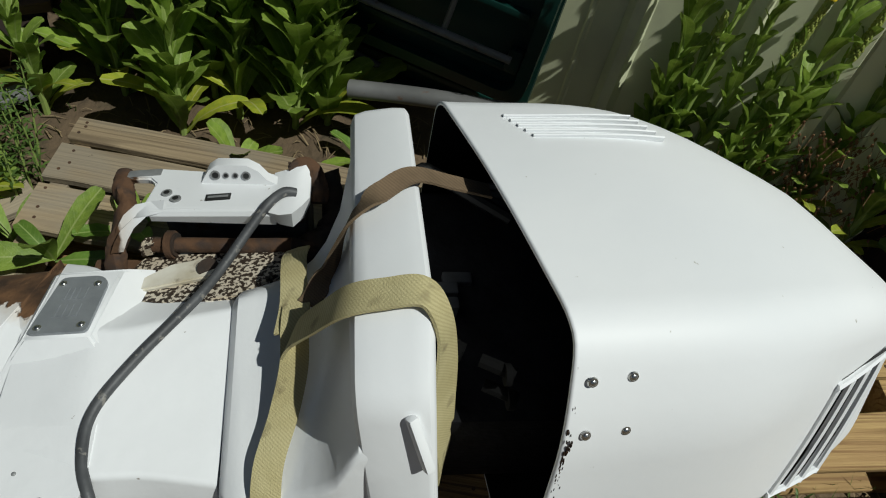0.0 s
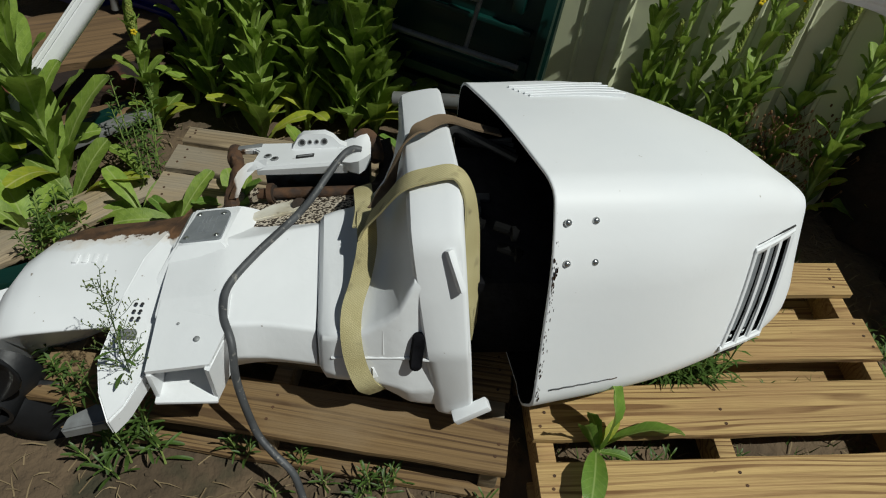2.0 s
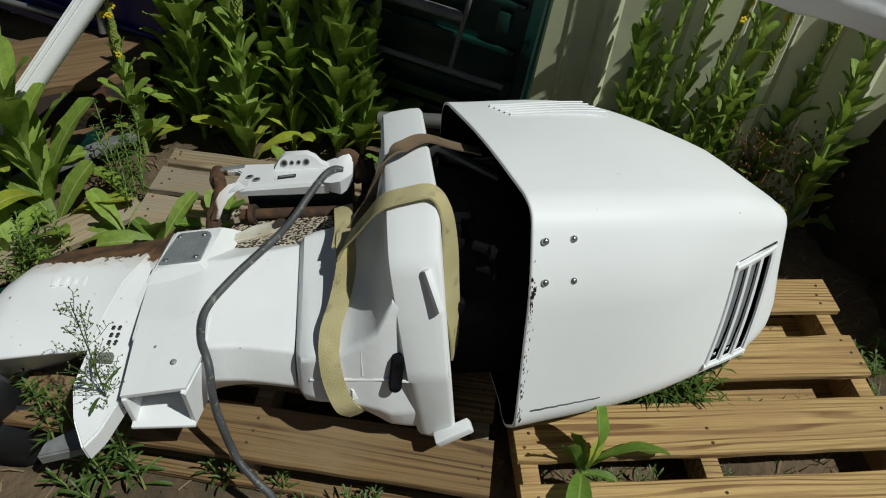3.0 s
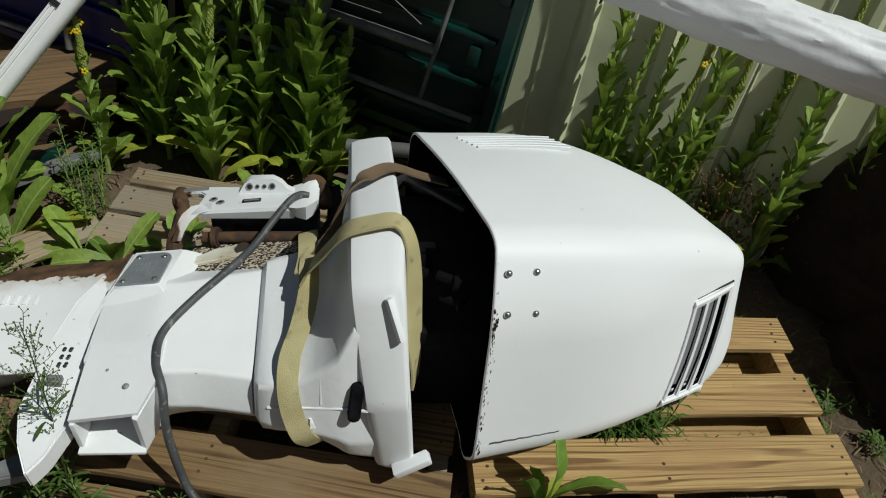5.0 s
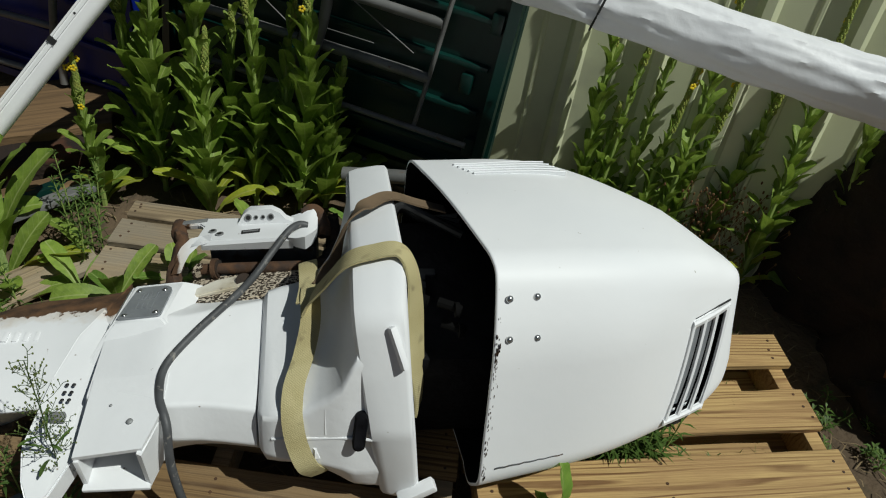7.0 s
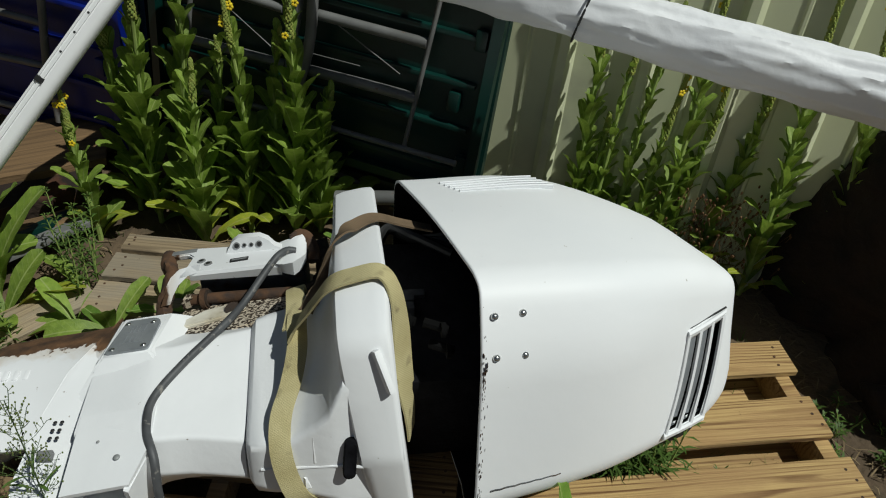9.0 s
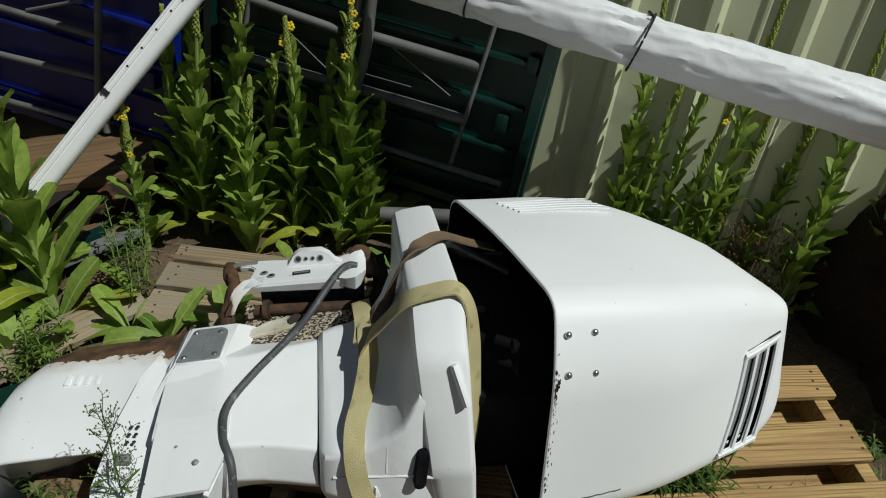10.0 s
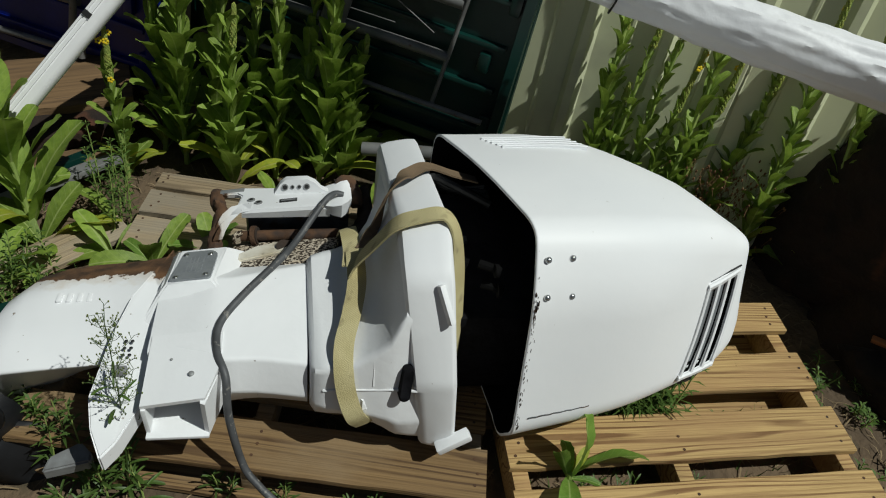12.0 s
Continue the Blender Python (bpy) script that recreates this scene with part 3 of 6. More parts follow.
        bmesh.ops.create_cone(bm, cap_ends=True, segments=20, radius1=0.0066, radius2=0.0058, depth=0.002)
        ball(bm, (0, 0, 0.0008), 0.0044, (1, 1, 0.5), 14)
        rod(bm, (0, 0, 0.0025), (0, 0, 0.0035), 0.0018, seg=6)
        n = Vector((0.10, -0.80, 0.56)).normalized()
        part("screw", bm, STEEL, cowl, "bright domed steel screw", m=Matrix.Translation(Vector((x, y, z)) - n * 0.0015) @ n.to_track_quat("Z", "Y").to_matrix().to_4x4())
    # stained trim line low on the side, and a rubber seal at the end
    bm = bmesh.new()
    rings = []
    for i in range(15):
        x = 0.028 + 0.14 * i / 14
        z = 0.186 + 0.004 * (i / 14) + 0.0008 * math.sin(2.3 * i)
        h = 0.0022 * (1 - 0.8 * i / 14) + 0.0004
        y = on_side(x, z)
        k = cowl_skew(x, y, z)
        rings.append([bm.verts.new((x + k, on_side(x, z - h) - 0.0016, z - h)), bm.verts.new((x + k, y - 0.0016, z)), bm.verts.new((x + k, y + 0.004, z)), bm.verts.new((x + k, y + 0.004, z - h))])
    skin(bm, rings)
    part("trim_line", bm, CASTGREY, cowl, "dark stained line along the lower side")
    # what shows behind the slots, and the seam above them
    bm = bmesh.new()
    rings = []
    for i in range(9):
        z = 0.385 - 0.20 * i / 8
        x0, x1 = 0.418 - 0.026 * i / 8, 0.520 - 0.026 * i / 8
        rings.append([bm.verts.new((x, on_side(x, z) + d, z)) for x, d in ((x0, 0.034), (x1, 0.020), (x1, 0.024), (x0, 0.038))])
    skin(bm, rings)
    part("inner_panel", bm, PLATE, cowl, "grey panel behind the slots")
    bm = bmesh.new()
    rings = []
    for i in range(9):
        x = 0.432 + 0.095 * i / 8
        z = 0.3935
        y = on_side(x, min(z, blend(COWL, x)[4][1])) + 0.0015 + 0.006 * (i / 8) ** 2
        rings.append([bm.verts.new((x, y - 0.0012, z)), bm.verts.new((x, y - 0.0012, z + 0.0014)), bm.verts.new((x, y + 0.003, z + 0.0014)), bm.verts.new((x, y + 0.003, z))])
    skin(bm, rings)
    part("grille_seam", bm, RUBBER, cowl)
    bm = bmesh.new()
    tube(bm, [(0.38, 0.238, 0.075), (0.46, 0.238, 0.085), (0.512, 0.262, 0.095), (0.525, 0.32, 0.10), (0.515, 0.40, 0.10)], 0.021)
    part("rubber_seal", bm, RUBBER, cowl, "black rubber edge seal")
    # chips of bare metal along the lip
    rng = random.Random(5)
    bm = bmesh.new()
    for i in range(90):
        z = 0.515 - 0.36 * rng.random() ** 1.15
        x = 0.003 + abs(rng.gauss(0, 0.004))
        c = blend(COWL, x)
        if z > c[4][1]:
            t = (z - c[4][1]) / (c[3][1] - c[4][1])
            y = c[4][0] + (c[3][0] - c[4][0]) * t + 0.004
        else:
            y = on_side(x, z)
        y += 0.0015
        s, h = rng.uniform(0.0004, 0.0013), rng.uniform(0.001, 0.008)
        ball(bm, (x + cowl_skew(x, y, z), y, z), 1.0, (s, 0.0024, h), 6)
    part("paint_chips", bm, RUST, cowl, "chipped paint showing brown metal")


build_cowl()


def pan_skew(s, y, z):
    k = 0.16 - 0.050 * (s + 0.235) / 0.097
    return k * max(0.0, 0.48 - z) * (1.0 if y < 0.4 else 0.1) - 0.012 * max(0, y - 0.5)


PAN = [
    (-0.235, [(0.77, 0.05, 0.03), (0.760, 0.340, 0.02), (0.310, 0.480, 0.02), (0.205, 0.440, 0.03), (0.160, 0.330, 0.014), (0.128, 0.240, 0.016), (0.112, 0.055, 0.02)]),
    (-0.228, [(0.78, 0.05, 0.03), (0.772, 0.352, 0.02), (0.305, 0.496, 0.02), (0.205, 0.462, 0.03), (0.158, 0.360, 0.014), (0.118, 0.250, 0.016), (0.106, 0.050, 0.02)]),
    (-0.185, [(0.79, 0.05, 0.03), (0.775, 0.365, 0.02), (0.300, 0.512, 0.02), (0.200, 0.472, 0.03), (0.160, 0.380, 0.014), (0.112, 0.260, 0.016), (0.100, 0.045, 0.02)]),
    (-0.145, [(0.79, 0.05, 0.03), (0.772, 0.372, 0.02), (0.295, 0.522, 0.02), (0.200, 0.478, 0.03), (0.162, 0.390, 0.014), (0.112, 0.260, 0.016), (0.100, 0.045, 0.02)]),
    (-0.138, [(0.78, 0.06, 0.03), (0.765, 0.366, 0.02), (0.300, 0.514, 0.02), (0.206, 0.470, 0.03), (0.168, 0.384, 0.014), (0.118, 0.256, 0.016), (0.106, 0.050, 0.02)]),
]


def build_pan():
    bm = bmesh.new()
    loft(bm, PAN, [-0.235, -0.232, -0.228, -0.21, -0.185, -0.165, -0.15, -0.145, -0.141, -0.138], pan_skew, seg=4)
    pan = part("lower_cowl", bm, WHITE, motor, "white flanged lower engine pan")
    # sliding latch lug on the front face
    bm = bmesh.new()
    for a, b, w, h in (((-0.168, 0.196, 0.462), (-0.142, 0.157, 0.396), 0.013, 0.010),):
        d = Vector(b) - Vector(a)
        q = d.to_track_quat("X", "Z").to_matrix().to_4x4()
        box(bm, (0, -w / 2, 0), (d.length, w / 2, 0.013), Matrix.Translation(a) @ q, bevel=0.004)
    part("latch_lug", bm, WHITE, pan)
    bm = bmesh.new()
    rings = []
    for i in range(9):
        t = i / 8
        z = 0.385 - 0.325 * t
        y = 0.160 - 0.05 * min(1, t * 2.6) - 0.012 * max(0, t - 0.38)
        x = -0.153 + pan_skew(-0.14, 0.1, z)
        rings.append([bm.verts.new((x - 0.014, y + 0.016, z)), bm.verts.new((x - 0.011, y + 0.003, z)), bm.verts.new((x + 0.011, y + 0.003, z)), bm.verts.new((x + 0.013, y + 0.016, z))])
    skin(bm, rings)
    part("edge_moulding", bm, WHITE, pan)
    # little tab handle at the foot
    bm = bmesh.new()
    box(bm, (-0.135, 0.070, 0.012), (-0.058, 0.096, 0.034), Matrix.Translation((0, 0, 0)) @ pose(-0.1, 0.08, 0.02, 0, -28, 10) @ Matrix.Translation((0.1, -0.08, -0.02)) @ Matrix.Translation((0.030, 0.012, 0.052)), bevel=0.004)
    part("tab_handle", bm, WHITE, pan)
    return pan


pan = build_pan()

ADAPT = [
    (-0.405, [(0.50, 0.04, 0.02), (0.492, 0.215, 0.02), (0.450, 0.262, 0.02), (0.172, 0.250, 0.014), (0.150, 0.175, 0.010), (0.185, 0.10, 0.03)]),
    (-0.395, [(0.50, 0.04, 0.02), (0.492, 0.230, 0.02), (0.452, 0.280, 0.02), (0.160, 0.262, 0.014), (0.136, 0.170, 0.010), (0.165, 0.10, 0.03)]),
    (-0.34, [(0.51, 0.04, 0.02), (0.505, 0.245, 0.02), (0.458, 0.294, 0.02), (0.152, 0.276, 0.014), (0.124, 0.165, 0.010), (0.160, 0.10, 0.03)]),
    (-0.29, [(0.54, 0.04, 0.03), (0.530, 0.275, 0.03), (0.440, 0.326, 0.05), (0.150, 0.305, 0.014), (0.118, 0.160, 0.010), (0.150, 0.09, 0.03)]),
    (-0.25, [(0.62, 0.04, 0.03), (0.600, 0.315, 0.03), (0.365, 0.390, 0.06), (0.152, 0.345, 0.014), (0.112, 0.150, 0.010), (0.13, 0.08, 0.03)]),
    (-0.225, [(0.74, 0.04, 0.03), (0.735, 0.345, 0.03), (0.315, 0.475, 0.03), (0.170, 0.395, 0.014), (0.108, 0.140, 0.010), (0.118, 0.07, 0.03)]),
    (-0.145, [(0.74, 0.04, 0.03), (0.735, 0.345, 0.03), (0.315, 0.480, 0.03), (0.176, 0.395, 0.014), (0.114, 0.140, 0.010), (0.118, 0.055, 0.02)]),
]


def build_adapter():
    bm = bmesh.new()
    loft(bm, ADAPT, [-0.405, -0.402, -0.395, -0.37, -0.34, -0.315, -0.29, -0.27, -0.25, -0.2375, -0.225, -0.2, -0.17, -0.145], lambda s, y, z: 0.035 * max(0, 0.45 - y) * (1 if s < -0.3 else 0.5), seg=5)
    ad = part("adapter_housing", bm, WHITE2, motor, "white flared housing below the pan")
    # dark carrying hole and moulded recesses
    bm = bmesh.new()
    o = [(math.cos(a) * 0.0115, math.sin(a) * 0.0115 + (0.029 if math.sin(a) > 0 else -0.029)) for a in (2 * math.pi * (k + 0.5) / 20 for k in range(20))]
    q = Matrix.Translation((-0.2125, 0.131, 0.2555)) @ (Vector((0.05, -0.92, 0.38))).to_track_quat("Z", "Y").to_matrix().to_4x4() @ pose(0, 0, 0, 0, 0, -6)
    skin(bm, [[bm.verts.new(q @ Vector((x * s, y * s, z))) for x, y in o] for z, s in ((-0.03, 1), (0.010, 1), (0.0125, 0.85), (0.010, 0.6))])
    part("drain_plug", bm, ENGINE, ad, "black oval rubber plug")
    bm = bmesh.new()
    tube(bm, [(-0.37, 0.1435, 0.214), (-0.34, 0.1395, 0.220), (-0.29, 0.1345, 0.226), (-0.24, 0.129, 0.232), (-0.19, 0.119, 0.238)], 0.003, seg=6)
    part("side_seam", bm, WHITE2, ad)
    for x0, z0, z1 in ((-0.272, 0.238, 0.298), (-0.290, 0.178, 0.202)):
        bm = bmesh.new()
        rings = []
        for k in range(5):
            z = z0 + (z1 - z0) * k / 4
            y = 0.118 + 0.032 * (z - 0.16) / 0.145
            rings.append([bm.verts.new(p) for p in ((x0 - 0.008, y + 0.003, z), (x0 - 0.003, y - 0.0025, z), (x0 + 0.006 - 0.002 * k, y - 0.001, z), (x0 + 0.010 - 0.002 * k, y + 0.006, z))])
        skin(bm, rings)
        part("moulded_rib", bm, WHITE2, ad)


build_adapter()

LEG = [
    (-0.705, [(0.60, 0.03, 0.008), (0.595, 0.140, 0.008), (0.420, 0.222, 0.008), (0.235, 0.226, 0.008), (0.225, 0.14, 0.008), (0.23, 0.05, 0.008)]),
    (-0.65, [(0.58, 0.03, 0.008), (0.575, 0.160, 0.008), (0.410, 0.234, 0.008), (0.232, 0.236, 0.008), (0.222, 0.14, 0.008), (0.23, 0.05, 0.008)]),
    (-0.595, [(0.56, 0.03, 0.008), (0.530, 0.185, 0.008), (0.410, 0.250, 0.008), (0.215, 0.243, 0.008), (0.205, 0.15, 0.008), (0.22, 0.05, 0.008)]),
    (-0.565, [(0.54, 0.03, 0.008), (0.492, 0.200, 0.008), (0.410, 0.250, 0.008), (0.200, 0.246, 0.008), (0.175, 0.17, 0.008), (0.22, 0.07, 0.008)]),
    (-0.50, [(0.54, 0.03, 0.008), (0.480, 0.215, 0.008), (0.425, 0.252, 0.008), (0.200, 0.246, 0.008), (0.172, 0.17, 0.008), (0.22, 0.08, 0.008)]),
    (-0.40, [(0.55, 0.03, 0.008), (0.490, 0.215, 0.008), (0.445, 0.258, 0.008), (0.186, 0.244, 0.008), (0.156, 0.17, 0.008), (0.20, 0.09, 0.008)]),
]


def build_leg():
    bm = bmesh.new()
    loft(bm, LEG, [-0.705, -0.69, -0.67, -0.65, -0.625, -0.60, -0.59, -0.58, -0.57, -0.555, -0.53, -0.5, -0.47, -0.44, -0.40], seg=4)
    leg = part("midsection", bm, WHITE2, motor, "white cast leg, flecked with dirt and chips")
    # water scoop: an open box mouth on the front
    bm = bmesh.new()
    x0, x1, z0, z1, y0, y1 = -0.700, -0.584, 0.128, 0.240, 0.104, 0.27
    t = 0.009
    lid = [bm.verts.new(p) for p in ((x0, y0 + 0.012, 0.221), (x1, y0 + 0.014, 0.240), (x1 + 0.022, 0.19, 0.2475), (x1 + 0.02, y1, 0.2495), (x0, y1, 0.230))]
    low = [bm.verts.new(v.co - Vector((0, 0, t))) for v in lid]
    bm.faces.new(lid)
    bm.faces.new(low[::-1])
    for k in range(5):
        bm.faces.new((lid[k], low[k], low[(k + 1) % 5], lid[(k + 1) % 5]))
    box(bm, (x0, y0 - 0.004, z0), (x1, y1, z0 + t), bevel=0.003)
    box(bm, (x0, y0 + 0.008, z0 + t), (x0 + t, y1, 0.212), bevel=0.002)
    wall = [(x1 - t, y0 + 0.008), (x1, y0 + 0.004), (x1 + 0.022, 0.19), (x1 + 0.022, 0.22), (x1 - t, 0.22)]
    skin(bm, [[bm.verts.new((x, y, z)) for x, y in wall] for z in (z0 + 0.002, 0.232)])
    part("water_scoop", bm, WHITE2, leg, "open white scoop mouth with dirty dark inside")
    # black back plate: the scoop's dirt and inner shade put into one colour
    bm = bmesh.new()
    box(bm, (x0 + t, 0.203, z0 + t), (x1 - t, 0.207, 0.205))
    part("scoop_back", bm, RUBBER, leg)
    bm = bmesh.new()
    box(bm, (x0 + t, 0.170, 0.164), (x1 - t, 0.202, 0.184), bevel=0.004)
    part("scoop_rib", bm, TANBAND, leg, "stained rib across the scoop")
    # boss with data plate
    corners = [Vector(p) for p in ((-0.692, 0.528, 0.211), (-0.682, 0.404, 0.244), (-0.592, 0.396, 0.263), (-0.603, 0.512, 0.226))]
    mid = sum(corners, Vector()) / 4
    a = ((corners[2] - corners[1]) + (corners[3] - corners[0])).normalized()
    c = ((corners[0] - corners[1]) + (corners[3] - corners[2])).normalized()
    ex, ey = (a + c).normalized(), (c - a).normalized()
    ex, ey = (ex - ey).normalized(), (ex + ey).normalized()
    ez = ex.cross(ey)
    w, h = 0.086, 0.118
    o = mid - ex * w / 2 - ey * h / 2
    pm = Matrix.Translation(o) @ Matrix((ex, ey, ez)).transposed().to_4x4()
    bm = bmesh.new()
    rings = []
    for dz, g in ((-0.075, 0.07), (-0.022, 0.024), (-0.007, 0.009), (-0.003, 0.004)):
        rings.append([bm.verts.new(pm @ Vector((a, b, dz))) for a, b in ((-g, -g), (w + g, -g), (w + g + 0.008, h + g + 0.012), (-g, h + g + 0.012))])
    skin(bm, rings)
    bmesh.ops.bevel(bm, geom=bm.edges[:], offset=0.004, segments=2, affect="EDGES")
    part("plate_boss", bm, WHITE2, leg)
    bm = bmesh.new()
    ring = fillet([(0, 0, 0.008), (w, 0, 0.008), (w, h - 0.015, 0.02), (w - 0.015, h, 0.02), (0.01, h, 0.01)], 3)
    skin(bm, [[bm.verts.new((p.x, p.y, z)) for p in ring] for z in (-0.003, 0.0015)])
    plate = part("data_plate", bm, PLATE, leg, "dull grey alloy data plate with worn relief", m=pm)
    for a, b in ((0.012, 0.012), (w - 0.012, 0.014), (w - 0.016, h - 0.018), (0.016, h - 0.014)):
        bm = bmesh.new()
        rod(bm, (a, b, 0.0015), (a, b, 0.0022), 0.006, seg=12)
        ball(bm, (a, b, 0.002), 0.0042, (1, 1, 0.5))
        part("rivet", bm, STEEL, plate)
    rng = random.Random(3)
    for r in range(2):
        bm = bmesh.new()
        x = 0.024
        while x < w - 0.03:
            l = rng.uniform(0.004, 0.009)
            box(bm, (x, 0.032 + 0.036 * r, 0.0012), (x + l, 0.056 + 0.036 * r, 0.0024))
            x += l + 0.004
        part("worn_lettering", bm, PLATE, plate, "worn raised bars, unreadable")
    # pin and screw heads
    for x, y, z, r in ((-0.614, 0.172, 0.2415, 0.006), (-0.655, 0.21, 0.2355, 0.003)):
        bm = bmesh.new()
        ball(bm, (x, y, z), r, (1, 1, 0.5))
        part("leg_screw", bm, ALLOY, leg)


build_leg()


def slab(bm, outline, thick, bevel=0.004):
    """A plate from an outline of 3D points, thickened downwards."""
    top = [bm.verts.new(p) for p in outline]
    low = [bm.verts.new(Vector(p) - Vector((0, 0, thick))) for p in outline]
    n = len(top)
    bm.faces.new(top)
    bm.faces.new(low[::-1])
    for k in range(n):
        bm.faces.new((top[k], low[k], low[(k + 1) % n], top[(k + 1) % n]))
    bmesh.ops.recalc_face_normals(bm, faces=bm.faces[:])
    bmesh.ops.bevel(bm, geom=bm.edges[:], offset=bevel, segments=2, affect="EDGES")


def build_gearcase():
    bm = bmesh.new()
    slab(bm, [(-0.715, 0.60, 0.150), (-0.707, 0.40, 0.205), (-0.704, 0.14, 0.196), (-0.742, 0.078, 0.165), (-0.770, 0.053, 0.150), (-0.790, 0.10, 0.175), (-0.803, 0.161, 0.190), (-0.785, 0.30, 0.205), (-0.765, 0.40, 0.206), (-0.735, 0.50, 0.185)], 0.05, 0.004)
    av = part("anti_ventilation_plate", bm, GEARRUST, motor, "white cast plate tapering to a tip")
    for i in range(6):
        bm = bmesh.new()
        ball(bm, (-0.742 - 0.012 * (i % 2), 0.245 + 0.017 * (i // 2), 0.2050), 0.0040, (1, 1, 0.4), 8)
        part("water_intake_hole", bm, RUBBER, av)
    bm = bmesh.new()
    box(bm, (-0.768, 0.205, 0.19), (-0.742, 0.222, 0.2045), bevel=0.003)
    part("anode", bm, ALLOY, av, "grey zinc anode")
    # torpedo and strut in one casting
    bm = bmesh.new()
    rings = []
    for x, y0, y1, zt, zb in ((-1.085, 0.262, 0.34, 0.06, 0.0), (-1.078, 0.256, 0.385, 0.095, -0.03), (-1.06, 0.254, 0.440, 0.128, -0.05), (-1.03, 0.253, 0.510, 0.150, -0.06), (-0.99, 0.253, 0.562, 0.160, -0.05), (-0.94, 0.254, 0.585, 0.165, -0.03), (-0.89, 0.256, 0.594, 0.168, 0.0), (-0.83, 0.258, 0.598, 0.172, 0.02), (-0.78, 0.26, 0.60, 0.178, 0.03), (-0.74, 0.26, 0.60, 0.188, 0.03), (-0.705, 0.26, 0.60, 0.200, 0.03)):
        d = y1 - y0
        rings.append([bm.verts.new((x, p.x, p.y)) for p in fillet([(y0 + 0.3 * d, zb, 0.02), (y0, zt - 0.020, 0.010), (y0 + 0.25 * d, zt - 0.002, 0.05), (y1 - 0.32 * d, zt, 0.06), (y1 - 0.06 * d, zt - 0.045, 0.05), (y1, zt - 0.10, 0.03), (y1 - 0.1 * d, zb, 0.02)], 4)])
    skin(bm, rings)
    gear = part("gearcase", bm, GEARRUST, motor, "white torpedo gearcase with rust along its leading edge")
    bm = bmesh.new()
    slab(bm, [(-1.06, 0.27, 0.06), (-1.05, 0.46, 0.06), (-1.14, 0.42, 0.06), (-1.17, 0.30, 0.06)], 0.014, 0.004)
    part("skeg", bm, WHITE2, gear)
    # raised ribs of worn lettering
    for i in range(4):
        bm = bmesh.new()
        box(bm, (-0.925 + 0.02 * i, 0.415, 0.158), (-0.915 + 0.02 * i, 0.44, 0.1705), bevel=0.002)
        part("raised_mark", bm, WHITE2, gear)
    # trim tab
    bm = bmesh.new()
    slab(bm, [(-0.910, 0.105, 0.020), (-0.822, 0.118, 0.030), (-0.822, 0.136, 0.030), (-0.850, 0.166, 0.026), (-0.904, 0.138, 0.020)], 0.032, 0.004)
    part("trim_tab", bm, ALLOY, gear, "dull grey zinc trim tab")
    # propeller
    bm = bmesh.new()
    c = Vector((-1.065, 0.0, 0.015))
    rings = []
    for y, r in ((0.25, 0.085), (0.235, 0.080), (0.20, 0.056), (0.16, 0.052), (0.15, 0.050), (0.15, 0.042), (0.19, 0.038)):
        rings.append([bm.verts.new((c.x + r * math.cos(a), y, c.z + r * math.sin(a))) for a in (2 * math.pi * k / 26 for k in range(26))])
    skin(bm, rings)
    prop = part("propeller", bm, PROP, motor, "black three-bladed propeller with a splined hub")
    bm = bmesh.new()
    rod(bm, (c.x, 0.20, c.z), (c.x, 0.135, c.z), 0.024, seg=16)
    rod(bm, (c.x, 0.14, c.z), (c.x, 0.115, c.z), 0.015, seg=10)
    part("hub_nut", bm, STEEL, prop, "worn steel hub nut")
    for k in range(3):
        bm = bmesh.new()
        rows = []
        for i in range(9):
            r = 0.045 + 0.155 * i / 8
            span = 0.62 * math.sin(math.pi * (0.28 + 0.70 * i / 8)) ** 0.7 + 0.05
            row = []
            for j in range(7):
                a = radians(-44 + 120 * k) + span * (j / 6 - 0.5) * 1.9
                row.append(bm.verts.new((c.x + r * math.cos(a), 0.195 + 0.08 * (j / 6 - 0.5) * (1 - 0.3 * i / 8), c.z + r * math.sin(a))))
            rows.append(row)
        skin(bm, rows, caps=False, closed=False)
        bl = part("blade", bm, PROP, prop)
        md = bl.modifiers.new("thick", "SOLIDIFY")
        md.thickness, md.offset = 0.006, 0


build_gearcase()


def arm_top(x, y):
    """Height of the bracket arm's sloping top face."""
    return 0.252 + 0.1668 * (x + 0.528) - 0.2844 * (y - 0.645)


